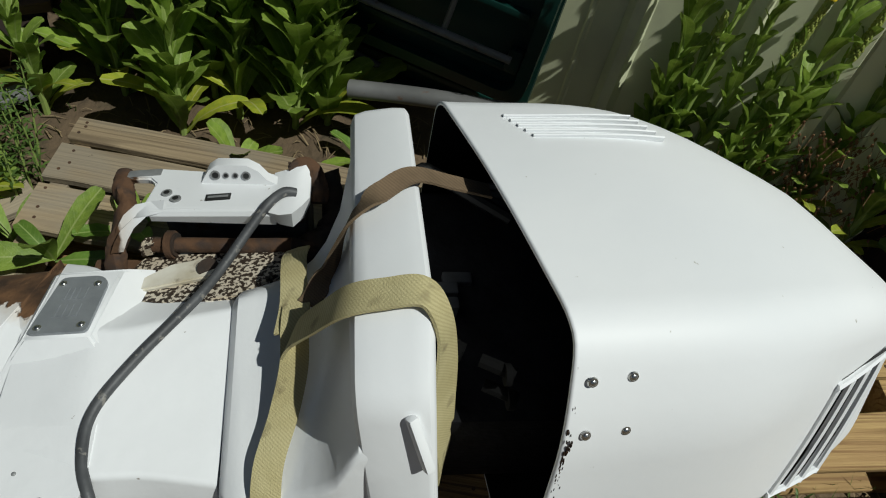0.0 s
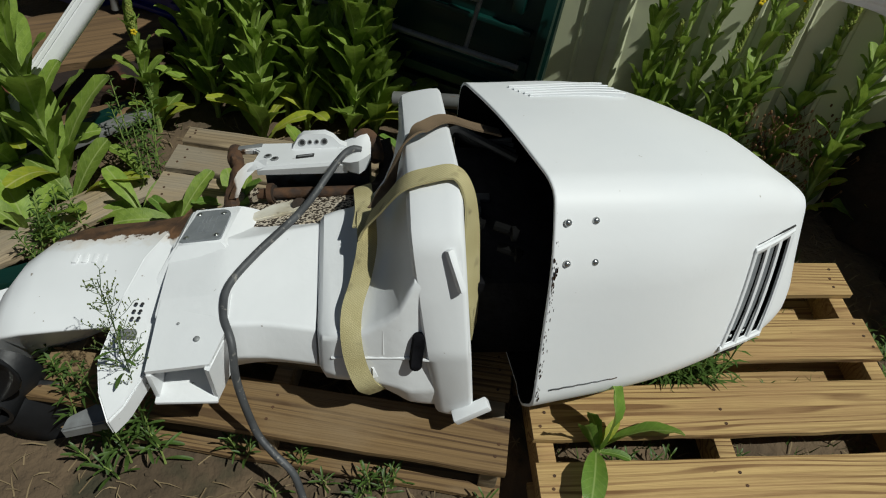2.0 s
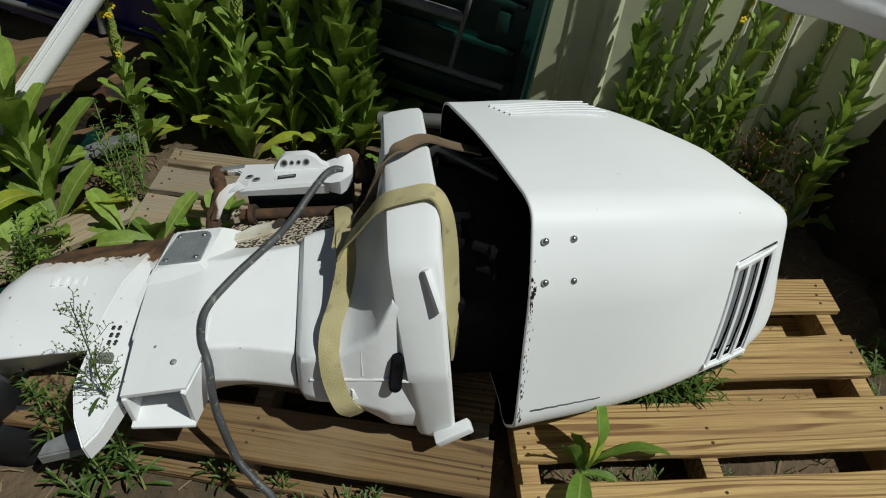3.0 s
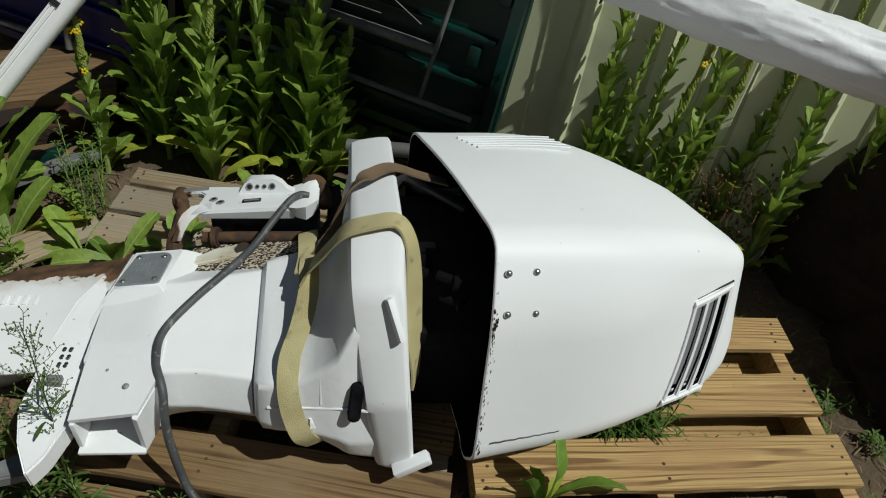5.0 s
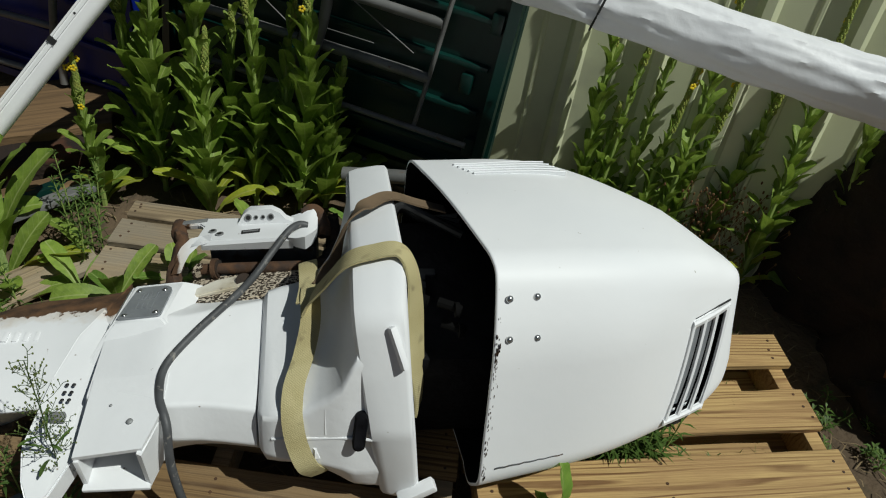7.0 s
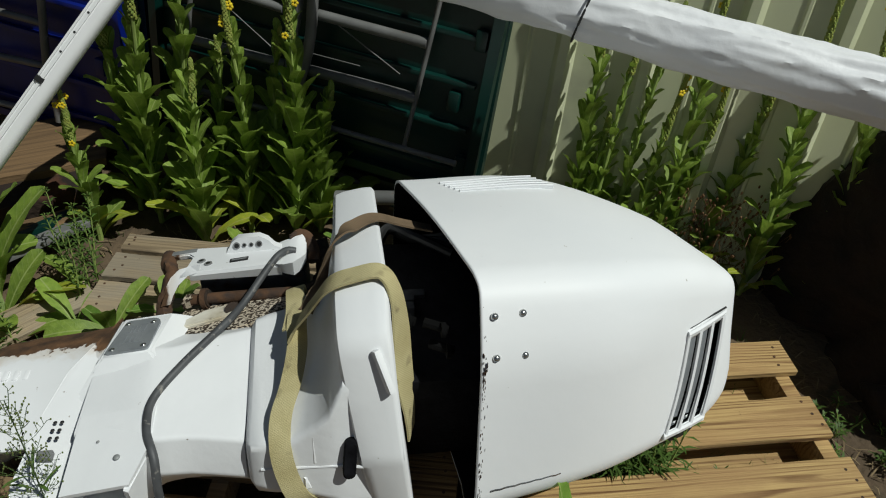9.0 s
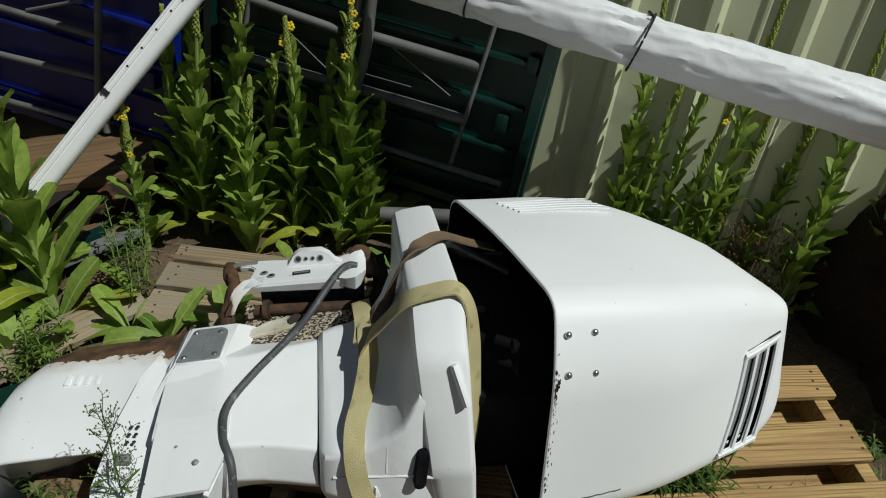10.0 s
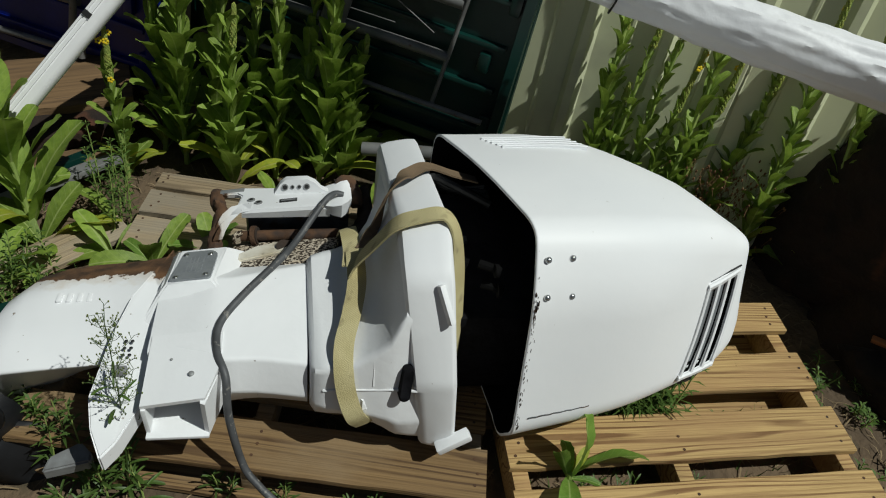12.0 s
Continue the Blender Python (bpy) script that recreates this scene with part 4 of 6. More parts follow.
def build_bracket():
    """Swivel and clamp bracket on the far side of the leg."""
    bm = bmesh.new()
    # flat arm with a forked free end, thin front lip and a back rail
    outline = [(-0.622, 0.748), (-0.556, 0.744), (-0.476, 0.726), (-0.36, 0.705), (-0.352, 0.60), (-0.39, 0.607), (-0.47, 0.616), (-0.548, 0.624), (-0.570, 0.640), (-0.562, 0.700), (-0.575, 0.716), (-0.622, 0.722)]
    slab(bm, [(x, y, arm_top(x, y)) for x, y in outline], 0.016, 0.003)
    rings = []
    for k in range(8):
        x = -0.556 + 0.204 * k / 7
        y = 0.623 - 0.023 * k / 7
        z, d = arm_top(x, y), 0.024 + 0.010 * k / 7
        rings.append([bm.verts.new(q) for q in ((x, y, z - 0.001), (x, y + 0.012, z - 0.003), (x, y + 0.012, z - d), (x, y - 0.002, z - d), (x, y - 0.0045, z - 0.008))])
    skin(bm, rings)
    # front prong bent down at the free end
    rings = []
    for x, y, z, w in ((-0.545, 0.632, 0.249, 0.012), (-0.570, 0.628, 0.243, 0.013), (-0.590, 0.616, 0.228, 0.014), (-0.602, 0.604, 0.210, 0.014), (-0.610, 0.592, 0.192, 0.012)):
        rings.append([bm.verts.new((x + a * 0.011, y + b, z + c)) for a, b, c in ((-1, -w, 0.0), (1, -w, 0.007), (1, w, 0.009), (-1, w, 0.004), (-1.2, 0, -0.012))])
    skin(bm, rings)
    # dished far end curling up
    rings = []
    for x, y0, y1, up, d in ((-0.362, 0.597, 0.706, 0.0, 0.030), (-0.345, 0.588, 0.706, 0.001, 0.040), (-0.325, 0.588, 0.708, 0.002, 0.052), (-0.310, 0.612, 0.712, -0.002, 0.055), (-0.300, 0.640, 0.715, -0.010, 0.045)):
        ring = []
        for k in range(9):
            y = y0 + (y1 - y0) * k / 8
            ring.append(bm.verts.new((x, y, arm_top(x, y) + up + 0.012 * ((k / 8) ** 3) * min(1, (x + 0.362) / 0.05))))
        ring += [bm.verts.new((x, y1, arm_top(x, y1) - d)), bm.verts.new((x, (y0 + y1) / 2, arm_top(x, y0) - d)), bm.verts.new((x, y0 + 0.006, arm_top(x, y0) - d * 0.8))]
        rings.append(ring)
    skin(bm, rings)
    # raised ear with bolt holes
    ear = [(-0.484, 0.0), (-0.470, 0.022), (-0.455, 0.031), (-0.405, 0.031), (-0.386, 0.022), (-0.372, 0.008), (-0.350, -0.001)]
    rings = []
    for back, lean in ((0.0, 0.45), (0.022, 0.45)):
        ring = []
        for x, h in ear + [(-0.350, -0.014), (-0.484, -0.014)]:
            y = 0.682 - 0.16 * (x + 0.43) + back
            ring.append(bm.verts.new((x, y + lean * h, arm_top(x, y) + h)))
        rings.append(ring)
    skin(bm, rings)
    br = part("clamp_bracket", bm, ENDRUST, motor, "white clamp bracket arm with bolt holes and rusted ends")
    n = Vector((-0.05, -0.88, 0.47)).normalized()
    for x, r in ((-0.458, 0.0082), (-0.440, 0.0050), (-0.424, 0.0050), (-0.406, 0.0075)):
        y = 0.682 - 0.16 * (x + 0.43)
        at = Vector((x, y + 0.45 * 0.015, arm_top(x, y) + 0.015))
        bm = bmesh.new()
        rod(bm, at - n * 0.002, at + n * 0.0016, r, seg=16)
        bolt = part("bolt_hole", bm, ALLOY, br)
        bm = bmesh.new()
        rod(bm, at, at + n * 0.0024, r * 0.66, seg=12)
        part("hole", bm, RUBBER, bolt)
    top = Vector((-0.158, 0.270, 0.950))
    for x, y in ((-0.536, 0.668), (-0.518, 0.650)):
        bm = bmesh.new()
        at = Vector((x, y, arm_top(x, y)))
        rod(bm, at - top * 0.003, at + top * 0.003, 0.0090, seg=14)
        bolt = part("bolt", bm, ALLOY, br, "dark recessed bolt")
        bm = bmesh.new()
        rod(bm, at + top * 0.002, at + top * 0.0038, 0.0052, seg=8)
        part("bolt_socket", bm, RUBBER, bolt)
    q = Matrix((Vector((1, 0, 0.1668)).normalized(), Vector((0, 1, -0.2844)).normalized(), top)).transposed().to_4x4()
    bm = bmesh.new()
    box(bm, (-0.021, -0.009, -0.002), (0.021, 0.009, 0.0012), Matrix.Translation((-0.449, 0.648, arm_top(-0.449, 0.648))) @ q, bevel=0.001)
    slot = part("slot", bm, RUBBER, br)
    bm = bmesh.new()
    box(bm, (-0.017, -0.002, 0.0), (0.017, 0.003, 0.0022), Matrix.Translation((-0.449, 0.648, arm_top(-0.449, 0.648))) @ q, bevel=0.0008)
    part("slot_pin", bm, ALLOY, slot)
    bm = bmesh.new()
    box(bm, (-0.030, -0.010, -0.004), (0.030, 0.010, 0.0015), Matrix.Translation((-0.588, 0.733, arm_top(-0.588, 0.733))) @ q, bevel=0.002)
    part("worn_end_pad", bm, ALLOY, br, "bare grey metal pad, paint worn off")

    def lumpy(path, radius, seed, flat=1.0):
        b = bmesh.new()
        pts = smooth_path(path, 7)
        rings = []
        for k, c in enumerate(pts):
            d = (pts[min(k + 1, len(pts) - 1)] - pts[max(k - 1, 0)]).normalized()
            sx = d.cross(Vector((0, 0, 1))).normalized()
            sy = d.cross(sx)
            rings.append([b.verts.new(c + (sx * math.cos(a) + sy * math.sin(a) * flat) * radius * (1 + 0.55 * noise.noise(Vector((c.x * 45 + math.cos(a), c.y * 45 + math.sin(a), seed))))) for a in (2 * math.pi * j / 16 for j in range(16))])
        skin(b, rings)
        return b
    part("rusted_fork", lumpy([(-0.626, 0.745, 0.196), (-0.622, 0.705, 0.204), (-0.606, 0.660, 0.206), (-0.616, 0.620, 0.190), (-0.618, 0.585, 0.172), (-0.606, 0.545, 0.166), (-0.590, 0.490, 0.182)], 0.016, 2.0), RUST, br, "thick flaking brown rust on the fork")
    part("rusted_tip", lumpy([(-0.335, 0.712, 0.262), (-0.315, 0.716, 0.268), (-0.298, 0.712, 0.264), (-0.288, 0.690, 0.250), (-0.286, 0.665, 0.235)], 0.016, 7.0), RUST, br, "brown rusted tip of the arm")
    part("rusted_yoke", lumpy([(-0.278, 0.725, 0.245), (-0.262, 0.690, 0.215), (-0.268, 0.640, 0.190), (-0.300, 0.608, 0.186), (-0.340, 0.596, 0.192)], 0.021, 5.0), DARKRUST, br, "black rusty yoke end")
    # fills the cavity under the arm; its dark grey stands for the shade there
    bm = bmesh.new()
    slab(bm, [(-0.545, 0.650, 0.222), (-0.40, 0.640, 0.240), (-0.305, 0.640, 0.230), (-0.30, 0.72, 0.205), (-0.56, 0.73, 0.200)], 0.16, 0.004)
    part("bracket_web", bm, CASTGREY, br, "grey casting under the arm, its shade put into the colour")
    # rusty pivot tube with its washer and lug, and the pitted swivel plate
    bm = bmesh.new()
    tube(bm, [(-0.565, 0.604, 0.186), (-0.50, 0.598, 0.196), (-0.42, 0.592, 0.206), (-0.33, 0.592, 0.210)], 0.013, seg=12)
    tubep = part("swivel_tube", bm, RUST, br, "rusty swivel tube")
    bm = bmesh.new()
    rod(bm, (-0.533, 0.602, 0.190), (-0.523, 0.601, 0.192), 0.024, seg=20)
    part("washer", bm, RUST, tubep, "worn washer with bare bright edge")
    bm = bmesh.new()
    rod(bm, (-0.5225, 0.601, 0.192), (-0.519, 0.6005, 0.1925), 0.020, seg=20)
    part("washer_face", bm, DARKRUST, tubep)
    bm = bmesh.new()
    slab(bm, [(-0.580, 0.588, 0.196), (-0.556, 0.590, 0.204), (-0.552, 0.612, 0.204), (-0.574, 0.612, 0.198)], 0.03, 0.004)
    part("pivot_lug", bm, PITTED, br, "chipped white lug beside the washer")
    bm = bmesh.new()
    slab(bm, [(-0.596, 0.480, 0.196), (-0.592, 0.560, 0.172), (-0.575, 0.590, 0.168), (-0.46, 0.596, 0.186), (-0.32, 0.61, 0.20), (-0.34, 0.52, 0.238), (-0.40, 0.475, 0.240), (-0.55, 0.470, 0.212)], 0.06, 0.003)
    plate = part("swivel_plate", bm, PITTED, br, "pitted white casting speckled with rust")
    bm = bmesh.new()
    slab(bm, [(-0.576, 0.520, 0.2005), (-0.520, 0.556, 0.2025), (-0.462, 0.566, 0.2105), (-0.430, 0.548, 0.2215), (-0.452, 0.520, 0.2245), (-0.500, 0.512, 0.2165), (-0.560, 0.502, 0.2065)], 0.012, 0.003)
    rib = part("cream_rib", bm, TANBAND, plate, "raised cream-painted rib")
    bm = bmesh.new()
    rod(bm, (-0.457, 0.538, 0.2165), (-0.457, 0.537, 0.2215), 0.0175, seg=18)
    part("plate_hole", bm, DARKRUST, rib)
    bm = bmesh.new()
    box(bm, (-0.66, 0.50, 0.0), (-0.30, 0.60, 0.15), bevel=0.01)
    part("bracket_base", bm, RUST, br)


build_bracket()


def build_powerhead():
    """What shows of the engine in the dark gap."""
    # near-black colour and little shine keep the gap dark
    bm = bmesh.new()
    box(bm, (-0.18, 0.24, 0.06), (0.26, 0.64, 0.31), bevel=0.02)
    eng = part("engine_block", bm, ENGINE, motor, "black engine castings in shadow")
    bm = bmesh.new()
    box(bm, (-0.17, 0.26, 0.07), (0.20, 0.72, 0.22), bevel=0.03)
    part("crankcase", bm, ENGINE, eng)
    rng = random.Random(21)
    for i in range(9):
        bm = bmesh.new()
        x, y = -0.135 + rng.uniform(0, 0.05), 0.40 + 0.028 * i
        box(bm, (x, y, 0.29), (x + rng.uniform(0.03, 0.06), y + 0.02, 0.325 + rng.uniform(0, 0.025) - 0.08 * (i / 9)), pose(0, 0, 0), bevel=0.004)
        part("electrical_connector", bm, CONNECTOR, eng)
    for k in range(4):
        bm = bmesh.new()
        y = 0.64 + 0.02 * k
        tube(bm, [(-0.14, y, 0.31 - 0.03 * k), (-0.11, y + 0.01, 0.345 - 0.02 * k), (-0.06, y - 0.03, 0.35 - 0.02 * k), (0.02, y - 0.07, 0.33)], 0.010)
        part("hose", bm, RUBBER, eng, "black engine hose")
    for x, y, z in ((-0.045, 0.255, 0.435), (-0.035, 0.24, 0.395), (-0.10, 0.30, 0.41)):
        bm = bmesh.new()
        rod(bm, (x - 0.03, y + 0.02, z), (x + 0.012, y, z), 0.009, seg=8)
        rod(bm, (x - 0.002, y, z), (x + 0.006, y, z), 0.014, seg=12)
        # studs wear the painted shade so they sink into the gap
        part("stud", bm, SHADEBLACK, eng)


build_powerhead()

# control cable, straps
bm = bmesh.new()
tube(bm, [(-0.322, 0.640, 0.292), (-0.340, 0.636, 0.298), (-0.362, 0.610, 0.300), (-0.394, 0.566, 0.280), (-0.426, 0.515, 0.262), (-0.458, 0.455, 0.264), (-0.528, 0.36, 0.258), (-0.572, 0.285, 0.250), (-0.572, 0.22, 0.246), (-0.552, 0.165, 0.235), (-0.548, 0.125, 0.16), (-0.525, 0.085, 0.045), (-0.492, 0.052, 0.014), (-0.452, 0.02, -0.02), (-0.43, -0.02, -0.09), (-0.40, -0.06, -0.122)], 0.0079, seg=10, n=8)
tagged(part("control_cable", bm, CABLE, m=DECK), "grey rubber-sheathed control cable draped over the leg", "cable")
strap = thing("lifting_strap", "faded yellow webbing strap looped round the motor", "strap", DECK)
bm = bmesh.new()
P = [(-0.095, 0.215, 0.19), (-0.100, 0.222, 0.26), (-0.112, 0.242, 0.35), (-0.116, 0.268, 0.43), (-0.126, 0.292, 0.498), (-0.150, 0.318, 0.522), (-0.195, 0.320, 0.514), (-0.238, 0.322, 0.492), (-0.272, 0.334, 0.430), (-0.300, 0.342, 0.378), (-0.314, 0.338, 0.344)]
ribbon(bm, P, 0.047, [(0.3, 1, 0.1), (0.45, 1, 0.1), (0.8, 0.9, 0.1), (0.7, 1, 0.0), (0.35, 1, -0.1), (0.05, 1, -0.2), (0.05, 1, -0.2), (0.15, 1, -0.1), (0.3, 1, 0.1), (0.4, 1, 0.2), (0.4, 1, 0.2)])
Q = [(-0.305, 0.40, 0.345), (-0.305, 0.36, 0.352), (-0.304, 0.31, 0.338), (-0.315, 0.255, 0.312), (-0.330, 0.195, 0.300), (-0.332, 0.150, 0.272), (-0.324, 0.126, 0.220), (-0.306, 0.112, 0.165), (-0.285, 0.128, 0.115)]
part("upper_loop", bm, STRAP, strap)
bm = bmesh.new()
ribbon(bm, Q, 0.038, [(1, 0, 0.25)] * 3 + [(1, 0.1, 0.2)] * 3 + [(1, 0.25, 0.1)] * 3)
part("lower_loop", bm, STRAP, strap)
bm = bmesh.new()
ribbon(bm, [(-0.318, 0.60, 0.190), (-0.316, 0.545, 0.262), (-0.315, 0.49, 0.318), (-0.310, 0.41, 0.338), (-0.314, 0.355, 0.346)], 0.038, [(1, 0.2, 0.2)] * 5)
part("tail", bm, STRAP, strap)
bm = bmesh.new()
P = [(-0.03, 0.556, 0.415), (-0.088, 0.556, 0.432), (-0.147, 0.546, 0.458), (-0.189, 0.507, 0.472), (-0.215, 0.478, 0.475), (-0.235, 0.468, 0.454), (-0.250, 0.464, 0.405), (-0.263, 0.444, 0.364), (-0.290, 0.40, 0.345)]
ribbon(bm, P, 0.032, [(0, 1, -0.25)] * 3 + [(0.35, 1, -0.2), (0.45, 1, -0.1), (0.4, 0.9, 0.1), (0.5, 0.8, 0.3), (0.6, 0.7, 0.3), (0.6, 0.7, 0.3)])
tagged(part("tie_strap", bm, STRAP2, m=DECK), "brown webbing strap across the engine pan", "strap")
# ---- folding tables stacked on edge against the fence ----
TABLE_YAW = math.degrees(math.atan(-0.48))


def build_table(name_label, m, mat, width, height, tubes, braces):
    """A moulded folding table on its edge, legs folded, seen from below. u along, z up, -y to the yard."""
    t = thing("folding_table", name_label, "folding table", m, "folding tables stacked on edge")
    bm = bmesh.new()
    ring = fillet([(0, 0, 0.05), (width, 0, 0.05), (width, height, 0.05), (0, height, 0.05)], 5)
    inner = fillet([(0.03, 0.03, 0.04), (width - 0.03, 0.03, 0.04), (width - 0.03, height - 0.03, 0.04), (0.03, height - 0.03, 0.04)], 5)
    rows = [[bm.verts.new((p.x, y, p.y)) for p in o] for o, y in ((inner, 0.006), (ring, 0.0), (ring, -0.045), (inner, -0.05), (inner, -0.012))]
    skin(bm, rows)
    top = part("tabletop", bm, mat, t)
    for i in range(7):
        bm = bmesh.new()
        z = height * (i + 0.6) / 7.3
        box(bm, (0.05, -0.034, z - 0.008), (width - 0.05, -0.010, z + 0.008), bevel=0.003)
        part("moulded_rib", bm, mat, top)
    for i in range(5):
        bm = bmesh.new()
        u = width - 0.05 - 0.05 * (i % 2) - 0.003 * i
        box(bm, (u - 0.018, -0.040, height * (i + 0.4) / 5.2), (u + 0.018, -0.012, height * (i + 0.4) / 5.2 + 0.06), bevel=0.008)
        part("moulded_lug", bm, mat, top)
    for pts, r in tubes:
        bm = bmesh.new()
        tube(bm, pts, r, seg=10, n=5)
        part("leg_tube", bm, TUBE, t, "grey painted steel tube")
    for a, b in braces:
        bm = bmesh.new()
        rod(bm, a, b, 0.005, seg=6)
        part("brace", bm, TUBE, t)
    return t


def table_pose(u, v, z, tilt=0.0):
    """u along the fence, v in front of the table line, z the lower edge."""
    return Matrix.Translation((-0.295, 1.291, 0)) @ pose(0, 0, 0, 0, 0, TABLE_YAW) @ pose(u, v, z, 0, tilt, 0)




def on_table(u0, z0, tilt, rows):
    """Tubes given along the fence and up, in the table's own axes: (y, radius, points) each."""
    c, q = math.cos(radians(tilt)), math.sin(radians(tilt))
    return [([(c * (u - u0) - q * (z - z0), y, q * (u - u0) + c * (z - z0)) for u, z in pts], r) for y, r, pts in rows]


build_table("dark green moulded folding table on edge, grey tube legs folded", table_pose(-0.60, 0.055, 0.435, 4), GREEN, 1.10, 0.98, on_table(-0.60, 0.435, 4, [
    (-0.055, 0.013, [(-0.45, 0.878), (-0.107, 0.837)]),
    (-0.055, 0.015, [(0.002, 0.84), (0.33, 0.817)]),
    (-0.055, 0.014, [(-0.47, 0.696), (-0.106, 0.677)]),
    (-0.085, 0.016, [(0.018, 1.18), (0.004, 0.962), (-0.013, 0.755), (-0.075, 0.56), (-0.09, 0.50)]),
    (-0.075, 0.012, [(-0.02, 1.05), (-0.051, 0.843), (-0.095, 0.632), (-0.12, 0.52)]),
    (-0.055, 0.016, [(-0.034, 0.674), (0.12, 0.667), (0.31, 0.656)]),
    (-0.070, 0.009, [(-0.40, 0.54), (-0.017, 0.517), (0.453, 0.488)]),
    (-0.060, 0.007, [(0.38, 1.09), (0.356, 0.934), (0.285, 0.502)]),
    (-0.060, 0.008, [(-0.36, 1.08), (-0.398, 0.886), (-0.465, 0.538)]),
    (-0.056, 0.0018, [(-0.032, 0.726), (0.133, 0.717)]),
    (-0.056, 0.0018, [(0.03, 0.84), (0.256, 0.717)]),
    (-0.056, 0.0018, [(-0.30, 0.82), (-0.12, 0.70)]),
    (-0.055, 0.013, [(-0.40, 1.03), (-0.08, 1.00), (0.36, 0.965)]),
]), [])
build_table("dark green moulded folding table on edge behind plants", table_pose(-0.70, 0.13, 0.28, 3), GREEN, 1.20, 0.9,
            on_table(-0.70, 0.28, 3, [(-0.07, 0.010, [(-0.45, 0.345), (-0.047, 0.325), (0.12, 0.305)]), (-0.07, 0.012, [(-0.50, 0.41), (0.48, 0.375)])]), [])
BLUE_TUBES = [
    (-0.060, 0.012, [(-1.45, 0.672), (-1.221, 0.66), (-0.973, 0.647)]),
    (-0.060, 0.012, [(-1.45, 0.496), (-1.302, 0.497), (-0.979, 0.50)]),
    (-0.060, 0.012, [(-1.50, 0.318), (-1.392, 0.318), (-1.10, 0.318)]),
    (-0.075, 0.013, [(-0.915, 0.95), (-0.94, 0.808), (-0.992, 0.497), (-1.01, 0.40)]),
    (-0.060, 0.006, [(-1.264, 0.681), (-1.018, 0.759)]),
    (-0.060, 0.012, [(-1.45, 0.83), (-0.95, 0.81)]),
    (-0.075, 0.014, [(-0.985, 0.31), (-0.98, 0.40)]),
]
build_table("blue moulded folding table on edge, grey tube legs folded", table_pose(-1.58, 0.055, 0.28, 3), BLUE, 0.86, 0.95, on_table(-1.58, 0.28, 3, BLUE_TUBES), [])
build_table("blue moulded folding table on edge at the stack's end", table_pose(-2.5, 0.085, 0.25, 3), BLUE, 0.92, 0.95, on_table(-1.58, 0.28, 3, BLUE_TUBES[:2]), [])

# a grey pipe lying at the tables' foot
bm = bmesh.new()
tube(bm, [(-0.24, 1.137, 0.337), (-0.05, 1.08, 0.37), (0.18, 1.0, 0.40)], 0.022, seg=12)
tagged(part("grey_pipe", bm, TUBE), "grey steel pipe lying below the tables", "pipe")

# ---- wrapped white boom across the fence ----


def build_boom():
    b = thing("wrapped_boom", "long boom wrapped in wrinkled white vinyl, tied with black cord", "boom")
    a, z = Vector((-1.05, 1.50, 1.172)), Vector((1.75, 0.158, 0.858))
    ax = (z - a).normalized()
    sx = ax.cross(Vector((0, 0, 1))).normalized()
    sy = sx.cross(ax)
    bm = bmesh.new()
    rings = []
    n, seg = 420, 72
    L = (z - a).length
    for i in range(n + 1):
        t = i / n
        d = t * L
        p = a + ax * d + Vector((0, 0, -0.018 * math.sin(math.pi * t)))
        ring = []
        pinch = 0.93 + 0.07 * min(1.0, min(abs(d - 1.10), abs(d - 1.525)) / 0.10)
        for k in range(seg):
            an = 2 * math.pi * k / seg
            r = 0.061 * (0.98 + 0.20 * max(0, t - 0.35)) * pinch
            cx, cy = math.cos(an), math.sin(an)
            w = noise.noise(Vector((d * 2.5, cx * 0.8, cy * 0.8))) * 0.003
            # creased folds slanting round the wrap, sharp on their ridges
            big = abs(noise.noise(Vector((d * 4.5, cx * 1.9 + d * 1.2, cy * 1.9 + 9))))
            mid = abs(noise.noise(Vector((d * 15, cx * 3.4 + d * 3, cy * 3.4 + 4))))
            fine = abs(noise.noise(Vector((d * 40, cx * 7 - d * 9, cy * 7 + 2))))
            near = math.exp(-min(abs(d - 1.10), abs(d - 1.525)) / 0.07)
            fold = (0.22 - big) * 0.015 + (0.2 - mid) * (0.0022 + 0.008 * near) + (0.2 - fine) * 0.0009 + near * 0.003 * math.sin(an * 9 + 4 * noise.noise(Vector((d * 8, cx, cy))))
            rr = r + w + fold
            ring.append(bm.verts.new(p + sx * math.cos(an) * rr * 0.92 + sy * math.sin(an) * rr * 1.08))
        rings.append(ring)
    skin(bm, rings)
    part("vinyl_wrap", bm, CLOTH, b)
    for d in (1.10, 1.525):
        bm = bmesh.new()
        p = a + ax * d + Vector((0, 0, -0.018 * math.sin(math.pi * d / L)))
        r = 0.0635 if d > 1.4 else 0.0585
        tube(bm, [p + sx * math.cos(an) * r + sy * math.sin(an) * r * 1.12 + ax * 0.01 * math.sin(an) for an in (2 * math.pi * k / 16 for k in range(17))], 0.0028, seg=6, n=3)
        for k in range(4):
            ball(bm, p + sy * (r * 1.10) + ax * (0.004 * k - 0.006) + sx * (0.012 * k - 0.01), 0.0042, (1, 1, 1), 6)
        part("cord_tie", bm, RUBBER, b, "black knotted cord")


build_boom()

# ---- slotted white rail leaning at the tables ----


